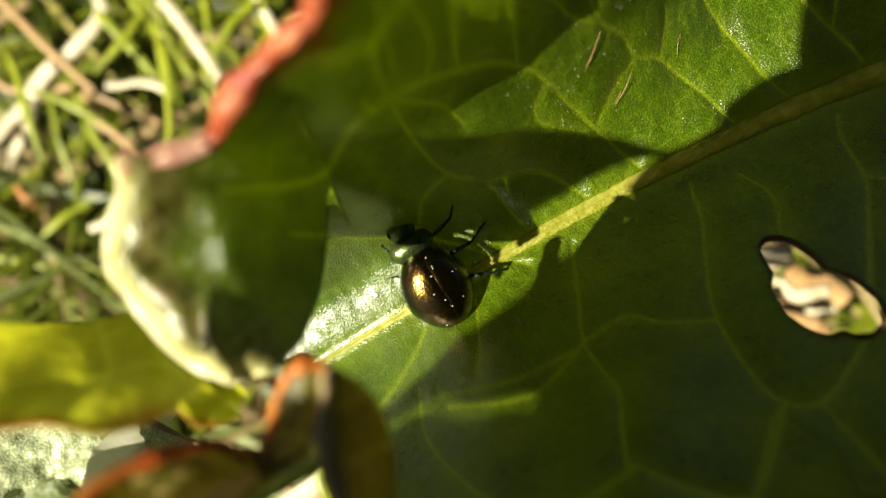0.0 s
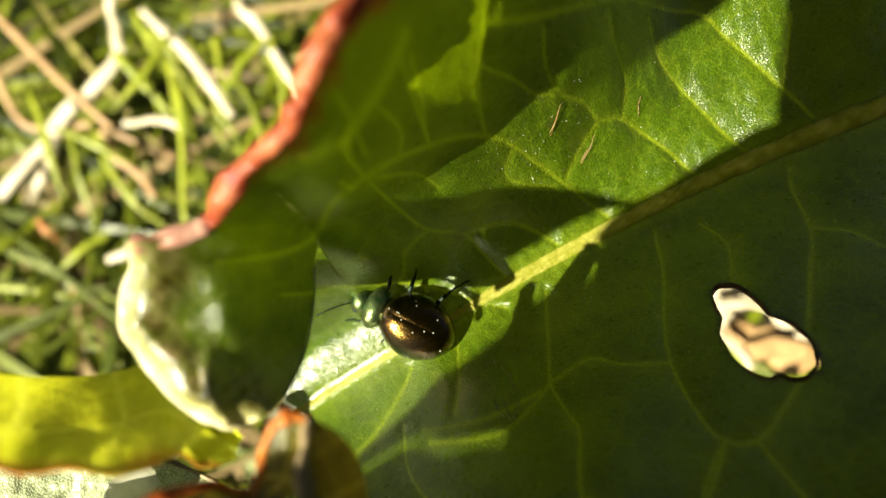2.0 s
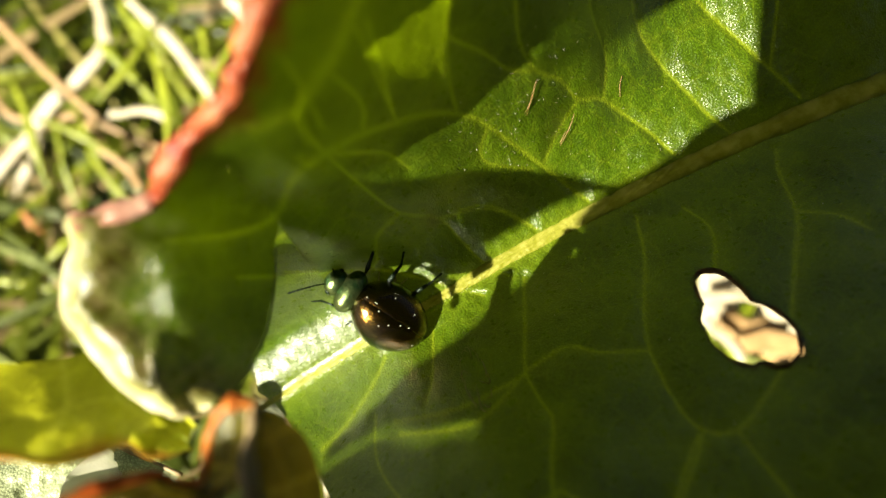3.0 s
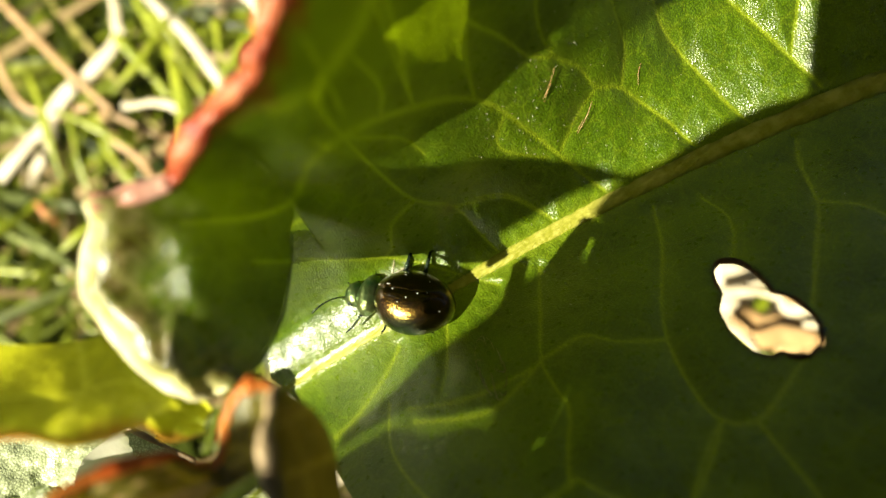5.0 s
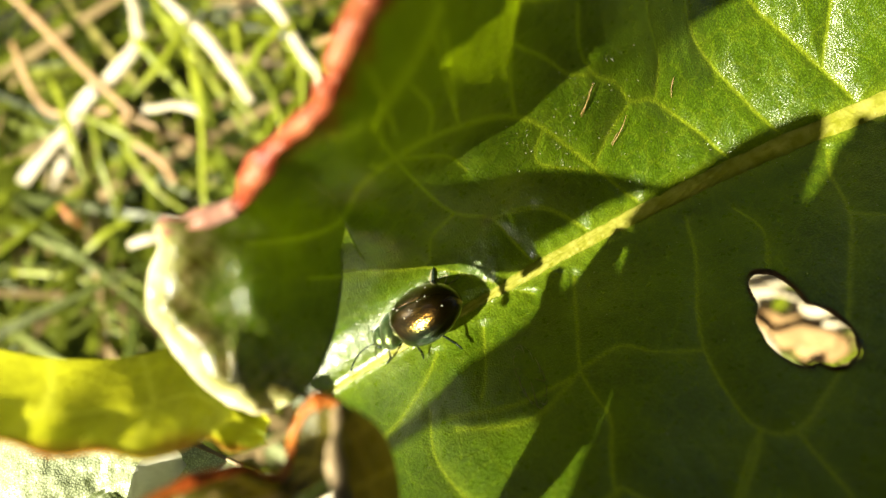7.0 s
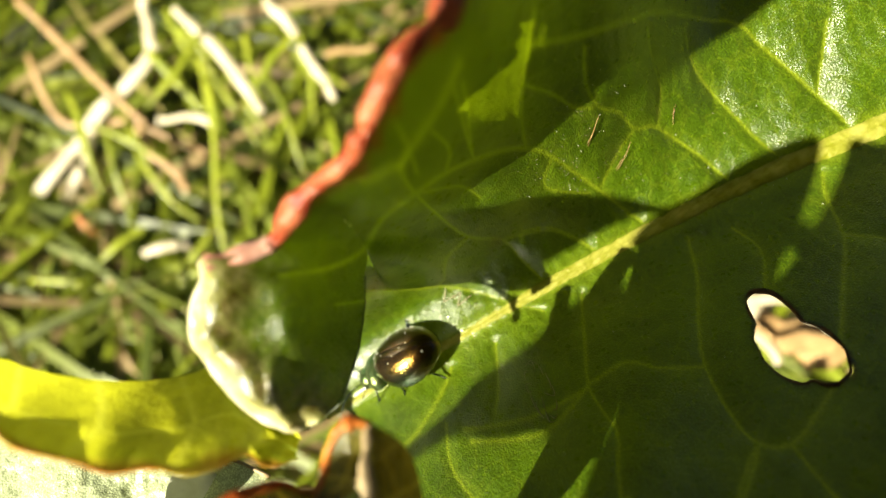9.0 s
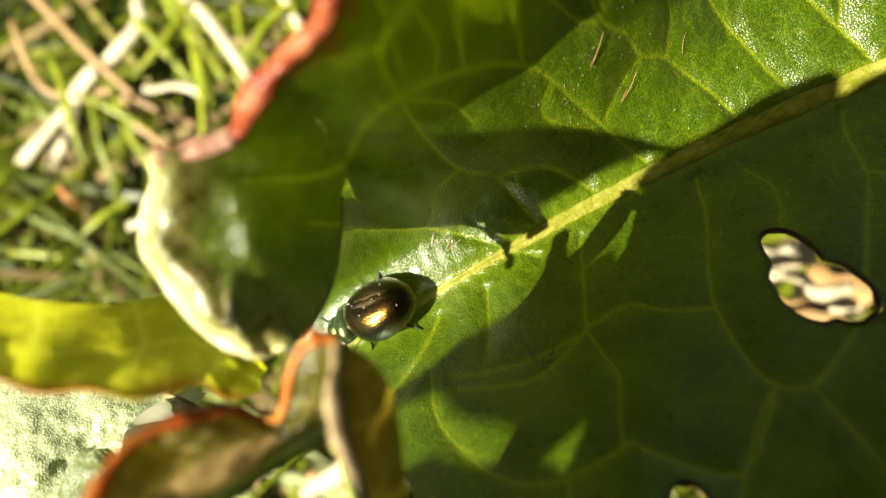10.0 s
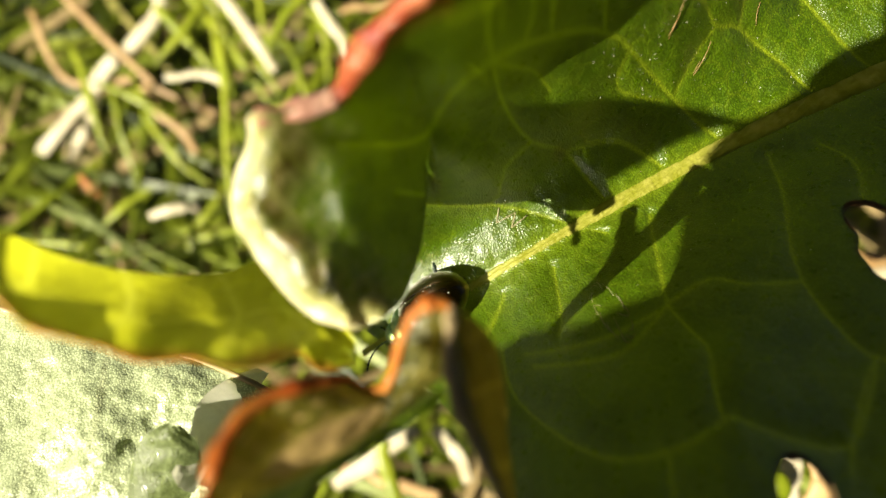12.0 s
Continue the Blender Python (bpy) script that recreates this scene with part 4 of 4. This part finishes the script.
STALKS = (
    ("straw", [1.6, 1.5, 1.4], [(-101.2, -8.5, 136.0), (-94.0, -15.7, 136.0), (-86.8, -23.5, 136.0), (-82.6, -27.6, 136.0)]),
    ("straw", [1.7, 1.6, 1.5], [(-82.0, -27.8, 134.0), (-76.1, -34.9, 134.0), (-71.3, -39.6, 134.0), (-67.3, -45.2, 134.0)]),
    ("straw", [1.5, 1.2, 1.0], [(-67.3, -45.2, 134.0), (-68.4, -50.9, 134.0), (-69.6, -59.1, 134.0)]),
    ("tan", [0.9, 0.9, 0.8, 0.7], [(-96.6, -56.3, 133.0), (-87.2, -47.0, 133.0), (-79.0, -38.2, 133.0), (-72.6, -32.3, 133.0), (-68.5, -29.4, 133.0)]),
    ("tan", [0.9, 0.9, 0.8], [(-69.2, -28.1, 130.0), (-65.8, -23.0, 130.0), (-62.3, -19.0, 130.0), (-58.7, -14.4, 130.0)]),
    ("straw", [0.9, 1.2, 1.2, 0.9], [(-60.2, -52.0, 128.0), (-53.5, -44.1, 128.0), (-47.8, -37.3, 128.0), (-41.6, -30.5, 128.0)]),
    ("straw", [0.6, 0.8, 0.7], [(-63.3, -29.0, 127.0), (-59.2, -29.7, 127.0), (-54.2, -29.0, 127.0), (-51.4, -26.9, 127.0)]),
    ("tan", [0.7, 0.8, 0.8, 0.7], [(-95.7, -45.3, 135.0), (-92.1, -35.8, 135.0), (-87.9, -30.4, 135.0), (-81.4, -29.8, 135.0), (-73.0, -30.4, 135.0), (-64.7, -26.9, 135.0), (-56.4, -22.9, 135.0)]),
    ("rust", [0.7, 0.9, 0.5], [(-83.6, -10.0, 132.0), (-79.0, -5.3, 132.0), (-73.8, -1.0, 132.0)]),
    ("straw", [0.5, 0.8, 0.7], [(-95.0, 7.0, 134.0), (-85.5, 5.6, 134.0), (-74.9, 4.4, 134.0)]),
    ("straw", [1.0, 1.2, 0.9], [(-39.9, -53.4, 126.0), (-37.1, -48.9, 126.0), (-34.3, -45.6, 126.0)]),
    ("green", [0.5, 0.6, 0.4], [(-53.3, -40.3, 125.0), (-52.0, -34.2, 125.0), (-50.6, -26.0, 125.0)]),
    ("green", [0.9, 1.0, 0.5], [(-66.8, -44.0, 131.0), (-61.6, -38.2, 131.0), (-54.7, -30.7, 131.0)]),
    ("green", [0.9, 0.9, 0.4], [(-35.1, -48.2, 127.0), (-39.6, -41.5, 127.0), (-43.5, -34.8, 127.0)]),
    ("green", [0.7, 0.6, 0.3], [(-45.6, -46.3, 128.0), (-44.4, -40.7, 128.0), (-43.1, -33.9, 128.0)]),
    ("green", [0.5, 0.8, 0.5], [(-96.1, -6.6, 134.0), (-89.0, -3.9, 134.0), (-80.8, -0.1, 134.0)]),
    ("green", [0.5, 0.8, 0.4], [(-95.4, 2.5, 133.0), (-84.9, 3.2, 133.0), (-74.3, 2.5, 133.0)]),
    ("green", [0.6, 0.9, 0.4], [(-91.0, 7.9, 130.0), (-79.5, 10.2, 130.0), (-66.9, 14.6, 130.0)]),
    ("green", [0.5, 0.7, 0.4], [(-83.9, 16.3, 128.0), (-78.3, 10.1, 128.0), (-71.5, 3.3, 128.0)]),
    ("green", [0.5, 0.7, 0.4], [(-83.6, -2.4, 131.0), (-75.5, 1.1, 131.0), (-70.9, 5.1, 131.0)]),
    ("tan", [0.5, 0.6, 0.4], [(-94.2, -1.2, 133.0), (-88.4, -4.8, 133.0), (-84.9, -8.3, 133.0)]),
    ("straw", [1.2, 1.3, 1.0], [(-83.2, -28.5, 137.0), (-85.0, -21.2, 137.0), (-89.8, -10.9, 137.0)]),
    ("green", [0.6, 0.7, 0.3], [(-52.8, -53.6, 132.0), (-50.5, -44.3, 132.0), (-51.1, -37.3, 132.0)]),
    ("green", [0.6, 0.7, 0.3], [(-65.2, -55.2, 136.0), (-60.4, -45.6, 136.0), (-54.4, -39.6, 136.0)]),
    ("straw", [0.7, 0.9, 0.6], [(-96.4, 19.1, 136.0), (-84.4, 17.9, 136.0), (-72.4, 14.3, 136.0)]),
    ("straw", [0.9, 1.0, 0.7], [(38.6, 6.8, 92.0), (44.3, 5.6, 92.0), (48.4, 6.6, 92.0)]),
    ("straw", [0.8, 1.0, 0.9], [(46.5, 5.5, 90.0), (49.7, 7.1, 90.0), (53.6, 8.5, 90.0)]),
    ("straw", [2.0, 2.2, 1.8], [(42.0, 3.4, 98.0), (47.2, 4.3, 98.0), (53.2, 2.5, 98.0)]),
    ("tan", [2.0, 2.4, 1.8], [(44.1, 10.2, 97.0), (49.3, 11.5, 97.0), (54.4, 11.1, 97.0)]),
    ("tan", [1.4, 1.8, 1.4], [(45.3, 13.2, 94.0), (50.2, 12.8, 94.0), (55.2, 13.2, 94.0)]),
    ("straw", [0.5, 0.8, 0.6], [(40.3, 8.6, 93.0), (42.3, 12.2, 93.0), (46.4, 15.1, 93.0)]),
    ("tan", [1.6, 2.2, 1.6], [(52.0, 13.9, 99.0), (55.5, 15.7, 99.0), (59.9, 14.8, 99.0)]),
    ("straw", [2.2, 2.6, 2.2], [(52.3, 9.0, 103.0), (57.8, 10.8, 103.0), (64.1, 10.8, 103.0)]),
    ("tan", [1.6, 2.0, 1.8], [(54.3, 5.2, 100.0), (58.7, 7.0, 100.0), (63.1, 9.6, 100.0)]),
    ("straw", [2.4, 2.8, 2.2], [(41.5, 7.1, 101.0), (45.1, 8.8, 101.0), (48.6, 8.8, 101.0)]),
    ("straw", [1.2, 1.5, 1.0], [(-24.2, 39.7, 95.0), (-19.2, 36.3, 95.0), (-11.6, 31.1, 95.0)]),
    ("green", [1.0, 1.2, 0.8], [(-16.1, 31.3, 90.0), (-15.3, 35.3, 90.0), (-14.5, 40.8, 90.0)]),
    ("tan", [0.8, 1.0, 0.8], [(-24.3, 38.1, 100.0), (-17.2, 40.7, 100.0), (-8.3, 43.3, 100.0)]),
    ("straw", [1.0, 1.2, 0.9], [(-9.2, 32.0, 98.0), (-6.6, 34.6, 98.0), (-4.0, 39.8, 98.0)]),
    ("straw", [1.2, 1.4, 1.0], [(30.1, 25.8, 70.0), (30.4, 28.9, 70.0), (30.1, 31.9, 70.0)]),
    ("tan", [1.5, 1.8, 1.4], [(33.6, 27.1, 72.0), (34.3, 29.6, 72.0), (33.7, 32.8, 72.0)]),
    ("green", [1.0, 1.2, 0.8], [(26.7, 27.5, 68.0), (27.9, 28.7, 68.0), (27.3, 31.7, 68.0)]),
    ("straw", [0.8, 1.0, 0.6], [(-66.7, -1.2, 128.0), (-62.1, -2.3, 128.0), (-57.6, -2.9, 128.0)]),
    ("tan", [0.6, 0.7, 0.5], [(-28.9, -41.4, 126.0), (-24.4, -41.9, 126.0), (-17.8, -43.0, 126.0)]),
    ("green", [0.5, 0.6, 0.3], [(-52.9, -36.8, 125.0), (-51.3, -23.6, 125.0), (-50.8, -10.5, 125.0), (-47.5, 4.9, 125.0)]),
    ("straw", [0.9, 1.0, 0.7], [(-32.9, -42.8, 124.0), (-29.6, -37.4, 124.0), (-26.3, -32.0, 124.0)]),
)
for i, (kind, r, pts) in enumerate(STALKS):
    if kind == "straw":
        stalk("dry_grass_stalk", pts, r, STRAW, "bleached white dry grass stalk lying over the turf", seed=i)
    elif kind == "tan":
        stalk("tan_grass_stalk", pts, r, TAN, "thin bent tan grass stalk", seed=i)
    elif kind == "rust":
        stalk("rust_stalk", pts, r, RUST, "short rust-brown dead stalk", seed=i)
    else:
        stalk("grass_blade", pts, r, GRASS, "slender green grass blade among the turf", "grass blade", 0.3, i, "green blades")
blades = np.random.default_rng(44)
for i in range(30):
    # loose green blades over the turf, lying flat low down and standing steeper further up
    low = i < 18
    x, y = (blades.uniform(-96, -58), blades.uniform(-2, 20)) if low else (blades.uniform(-84, -30), blades.uniform(-55, -18))
    turn, size = (blades.normal(0.0, 0.4) if low else blades.normal(1.15, 0.35)), blades.uniform(12, 26)
    dx, dy, z = size * math.cos(turn), size * math.sin(turn), blades.uniform(127, 134)
    stalk("grass_blade", [(x, y, z), (x + 0.5 * dx + blades.normal(0, 1), y + 0.5 * dy + blades.normal(0, 1), z - 0.8), (x + dx, y + dy, z)],
          [0.5, blades.uniform(0.6, 0.95), 0.25], GRASS, "slender green grass blade among the turf", "grass blade", 0.3, 100 + i, "green blades")
ground()
turf()


# ---- small things on the leaf ----
def on_blade(x, y, lift=0.0):
    q = np.array([x]), np.array([y])
    return np.array([x, y, float(blade_z(*q)[0] - quilt(*q)[0] - lift)])


def hairs():
    for pts in (((7.1, -11.2, 0.25), (6.9, -10.3, 0.3), (6.72, -9.4, 0.12)), ((7.0, -10.4, 0.1), (6.6, -9.5, 0.25)),
                ((10.35, -10.1, 0.3), (10.1, -9.2, 0.35), (9.6, -8.1, 0.12)), ((9.9, -9.0, 0.1), (9.5, -8.2, 0.3)),
                ((13.9, -12.9, 0.1), (13.8, -12.3, 0.12), (13.95, -11.6, 0.1))):
        tagged(tube("plant_hair", curve([on_blade(*p) for p in pts], 8), [0.014, 0.024, 0.014], HAIR, None, "", 6), "thin tan dry plant fibre lying on the leaf", "fibre", "fibres")
    zig = [(-3.2, 0.6), (-3.35, 1.7), (-2.0, 0.95), (-2.3, 2.05), (-1.2, 1.15)]
    for i in range(4):
        a, b = on_blade(*zig[i], 0.03), on_blade(*zig[i + 1], 0.03)
        tagged(tube("feeding_scratch", curve([a, (a + b) / 2, b], 6), [0.035, 0.06, 0.04], SCAR, None, "", 6, 0.6), "pale scratch gnawed into the leaf's skin", "scratch", "scratches")
    rng = np.random.default_rng(6)
    cx, cy = 3.3, 7.2
    for i in range(12):
        # an oval net of torn skin
        a0 = 6.283 * i / 12 + rng.uniform(-0.1, 0.1)
        ring = [(cx + (0.75 * math.cos(a0 + k) + 0.5 * math.sin(a0 + k)) * q, cy + (-0.35 * math.cos(a0 + k) + 1.5 * math.sin(a0 + k)) * q) for k, q in ((0, 1.0), (0.35, 0.95), (0.62, 0.8 if i % 3 else 0.2))]
        tagged(tube("dry_scar", curve([on_blade(x, y, 0.05) for x, y in ring], 6), [0.025, 0.045, 0.02], SCAR, None, "", 6, 0.5), "whitish dry scar in the leaf's skin", "scar", "scars")


hairs()


def specks():
    """Tiny glassy grains scattered over the big leaf."""
    rng = np.random.default_rng(12)
    verts, faces = [], []
    ico = bmesh.new()
    bmesh.ops.create_icosphere(ico, subdivisions=1, radius=1)
    unit = [tuple(v.co) for v in ico.verts]
    tris = [tuple(v.index for v in f.verts) for f in ico.faces]
    ico.free()
    for i in range(420):
        x, y = (rng.normal(7.5, 4.5), rng.normal(-8.2, 2.4)) if i < 260 else (rng.uniform(-9, 26), rng.uniform(-14, 10))
        if not (-8 < x < 27 and y > rib_y(x) - 13) or hole_field(np.array([x]), np.array([y]))[0] < 0.2:
            continue
        q, r = on_blade(x, y), 0.014 + 0.035 * rng.random() ** 3
        base = len(verts)
        verts += [place(*(q + r * np.array(u) - np.array([0, 0, 0.6 * r]))) for u in unit]
        faces += [tuple(base + k for k in t) for t in tris]
    tagged(mesh_object("grain", verts, faces, GRAIN), "tiny glassy grains scattered over the leaf", "grains", kind="stuff")


specks()


# ---- the beetle ----
BUG = 0.00114


def ball(rx, ry, rz, cut=None, seg=28, rings=16, shape=None):
    bm = bmesh.new()
    bmesh.ops.create_uvsphere(bm, u_segments=seg, v_segments=rings, radius=1)
    for v in bm.verts:
        x, y, z = v.co
        if shape:
            x, y, z = shape(x, y, z)
        v.co = Vector((x * rx, y * ry, z * rz)) * BUG
    return bm


def limb(name, pts, radii, material, parent, label="", sides=7):
    """A jointed tapered limb in the beetle's millimetres."""
    pts = np.asarray(pts, float)
    bm = bmesh.new()
    rings = []
    n = len(pts)
    for i in range(n):
        t = Vector(pts[min(i + 1, n - 1)] - pts[max(i - 1, 0)]).normalized()
        s = t.orthogonal().normalized()
        u = t.cross(s)
        rings.append([bm.verts.new((Vector(pts[i]) + (s * math.cos(a) + u * math.sin(a)) * radii[i]) * BUG) for a in np.linspace(0, 2 * math.pi, sides, endpoint=False)])
    for a, b in zip(rings[:-1], rings[1:]):
        for k in range(sides):
            bm.faces.new((a[k], a[(k + 1) % sides], b[(k + 1) % sides], b[k]))
    bm.faces.new(rings[0][::-1])
    bm.faces.new(rings[-1])
    return part(name, bm, material, parent, label)


def beetle():
    b = thing("beetle", "small bronze-green metallic leaf beetle with black legs", "beetle")

    def dome(x, y, z):
        # blunt rear, squarer shoulders, flat belly
        wide = 1.0 + 0.06 * math.cos(2.2 * x) - 0.10 * max(0, x - 0.6)
        return x, y * wide, (z * (1 + 0.32 * x * x) if z > 0 else 0.5 * z)

    for side, name in ((1, "left_wing_case"), (-1, "right_wing_case")):
        bm = ball(2.65, 2.0, 1.75, shape=dome, seg=40, rings=24)
        bmesh.ops.bisect_plane(bm, geom=bm.verts[:] + bm.edges[:] + bm.faces[:], plane_co=(0, side * 0.00001, 0), plane_no=(0, -side, 0), clear_outer=True)
        for v in bm.verts:
            near = abs(v.co.y) * 1000
            v.co.z -= 0.00006 * math.exp(-(near / 0.10) ** 2) * (v.co.z > 0)
            v.co.y += side * 0.000004
        part(name, bm, SHELL, b)
    rng = random.Random(3)
    for k in range(14):
        bm = ball(0.05, 0.05, 0.05, seg=6, rings=4)
        x, y = rng.uniform(-2.0, 2.1), rng.uniform(-1.5, 1.2)
        z = 1.75 * math.sqrt(max(0.05, 1 - (x / 2.65) ** 2 - (y / 2.0) ** 2)) * (1 + 0.32 * (x / 2.65) ** 2)
        part("grain", bm, GRAIN, b, "tiny white grain on the wing cases" if k == 0 else "").location = (x * BUG, y * BUG, z * BUG)
    part("belly", ball(2.45, 1.8, 1.0, shape=lambda x, y, z: (x, y, min(z, 0.1) - 0.15)), DARK, b, "black underside")
    neck = part("pronotum", ball(0.85, 1.3, 0.95, shape=lambda x, y, z: (x, y * (1 + 0.1 * (abs(x) < 0.7)), z if z > 0 else 0.6 * z)), NECK, b, "green metallic neck shield")
    neck.location = (2.85 * BUG, 0, -0.1 * BUG)
    head = part("head", ball(0.72, 0.85, 0.7), NECK, b, "small green-black head")
    head.location = (3.85 * BUG, 0, -0.3 * BUG)
    for s in (1, -1):
        eye = part("eye", ball(0.2, 0.16, 0.22, seg=14, rings=9), DARK, head, "black eye")
        eye.location = (0.15 * BUG, s * 0.75 * BUG, 0.1 * BUG)
        pts, rad = [], []
        for k in range(23):
            u = k / 22
            pts.append((4.3 + 1.7 * u, s * (0.4 + 1.7 * u ** 1.3), -0.15 + 0.6 * math.sin(2.4 * u)))
            rad.append(0.035 + 0.02 * u + (0.025 if k % 2 else -0.01))
        limb("antenna", pts, rad, DARK, b, "black beaded antenna")
    legs = []
    for s in (1, -1):
        for x0, reach, ahead in ((2.5, 2.6, 1.6), (1.2, 3.1, 0.4), (-0.1, 3.2, -1.6)):
            reach *= 1.08 if s < 0 else 0.22
            high = 1.15 if s < 0 else -0.15
            leg = thing("leg", "", "")
            leg.parent = b
            leg.location = (x0 * BUG, s * 0.9 * BUG, -0.6 * BUG)
            knee = (ahead * 0.45, s * reach * 0.62, 0.55 + high)
            ankle = (ahead * 0.85, s * reach * 0.95, -0.55 + high)
            toe = (ahead * 1.15, s * (reach + 0.35), -0.75 + high)
            limb("thigh", [(0, 0, 0), (knee[0] * 0.5, knee[1] * 0.5, 0.3 + high * 0.6), knee], [0.10, 0.16, 0.09], DARK, leg)
            limb("shin", [knee, tuple((np.array(knee) + ankle) / 2), ankle], [0.075, 0.07, 0.09], DARK, leg)
            a, z = np.array(ankle), np.array(toe)
            limb("foot", [a, a + (z - a) * 0.25, a + (z - a) * 0.4, a + (z - a) * 0.6, a + (z - a) * 0.75, z], [0.05, 0.085, 0.05, 0.085, 0.05, 0.03], DARK, leg)
            legs.append((leg, s, x0))
    return b, legs


BEETLE, LEGS = beetle()


def motions():
    rows = [
        (0.0, -0.00207, 0.01325, 0.07688, -6.9, -28.3, 126.2),
        (0.5, -0.00205, 0.01313, 0.07683, -9.4, -23.0, 131.4),
        (1.0, -0.00239, 0.01295, 0.0767, -10.3, -21.1, 139.9),
        (1.5, -0.00249, 0.01307, 0.07669, -9.0, -23.5, 148.3),
        (2.0, -0.00241, 0.01349, 0.07692, -11.9, -11.3, 156.0),
        (2.5, -0.00255, 0.01357, 0.0769, -13.5, -26.1, 154.0),
        (3.0, -0.0025, 0.01338, 0.07682, -12.2, -26.4, 152.0),
        (5.0, -0.00171, 0.01342, 0.077, 8.4, 7.4, 166.5),
        (5.5, -0.00194, 0.01333, 0.07691, 12.0, 13.8, 167.8),
        (6.0, -0.00228, 0.01336, 0.07686, 11.8, 23.7, 179.7),
        (6.5, -0.00307, 0.01339, 0.07672, 22.9, 31.9, -165.9),
        (8.5, -0.00482, 0.01226, 0.07572, 18.7, 30.1, -168.0),
        (9.0, -0.00612, 0.01172, 0.07507, 18.2, 32.0, -164.2),
        (9.5, -0.00649, 0.01157, 0.07485, 15.0, 29.6, -167.3),
        (10.0, -0.00698, 0.01145, 0.07464, 13.3, 30.0, -169.8),
        (10.5, -0.00685, 0.01147, 0.0747, 14.1, 30.4, -167.0),
        (11.0, -0.00701, 0.01118, 0.07453, 15.2, 31.5, -164.8),
        (11.5, -0.00799, 0.0103, 0.07379, 25.4, 32.6, -158.8),
        (12.0, -0.00763, 0.01042, 0.07395, 25.9, 35.7, -158.2),
    ]
    walk(BEETLE, [(t, pose(*p)) for t, *p in rows])
    # the unseen broad sheet slides a few millimetres to shift the shade it casts
    sway = ((0.0, -5.2), (0.5, -6.1), (1.0, -7.3), (1.5, -3.7), (2.0, -3.2), (2.5, -3.3), (3.0, -4.0), (4.0, -2.8), (5.0, -1.5), (5.5, 0.0), (6.0, 1.0), (6.5, 3.4),
            (7.5, 4.0), (8.5, 4.0), (8.8, 5.5), (9.0, 6.8), (9.2, 5.5), (9.5, 3.8), (10.0, 2.0), (10.5, 0.5), (11.0, -1.6), (11.5, -3.2), (12.0, -4.8))
    slide = BASE.to_3x3()
    pivot = Vector((-0.053, -0.030, -0.0131))
    small = ((0.0, 0), (9.0, 0), (9.5, -3), (10.5, -10), (12.0, -18))
    walk(SMALL_CASTER, [(t, BASE @ Matrix.Translation(pivot) @ pose(0, 0, 0, 0, 0, a) @ Matrix.Translation(-pivot) @ BASE.inverted()) for t, a in small])
    wavy = ((0.0, 0.0), (3.0, 0.0), (5.0, 0.0), (5.5, 0.3), (6.0, 1.8), (6.5, 3.0), (8.5, 4.0), (9.0, 4.5), (9.5, 4.0), (10.0, 3.2), (10.5, 2.2), (11.0, 1.5), (12.0, 0.5))
    walk(WAVY_CASTER, [(t, Matrix.Translation(slide @ Vector((x / 1000, -0.0004 * x, 0)))) for t, x in wavy])
    walk(SWAYING_CASTER, [(t, pose(x / 1000, 0, 0)) for t, x in sway])
    for i, (leg, s, x0) in enumerate(LEGS):
        steps = []
        for k in range(25):
            t = k * 0.5
            busy = 0.35 if t < 0.6 or 1.4 < t < 3.2 else 1.0
            swing = 16 * busy * math.sin(2 * math.pi * (t * 0.83 + (i * 0.5 if i < 3 else 0.5 + i * 0.5)))
            steps.append((t, pose(x0 * BUG, s * 0.9 * BUG, -0.6 * BUG, 0, 0, swing)))
        walk(leg, steps)


motions()
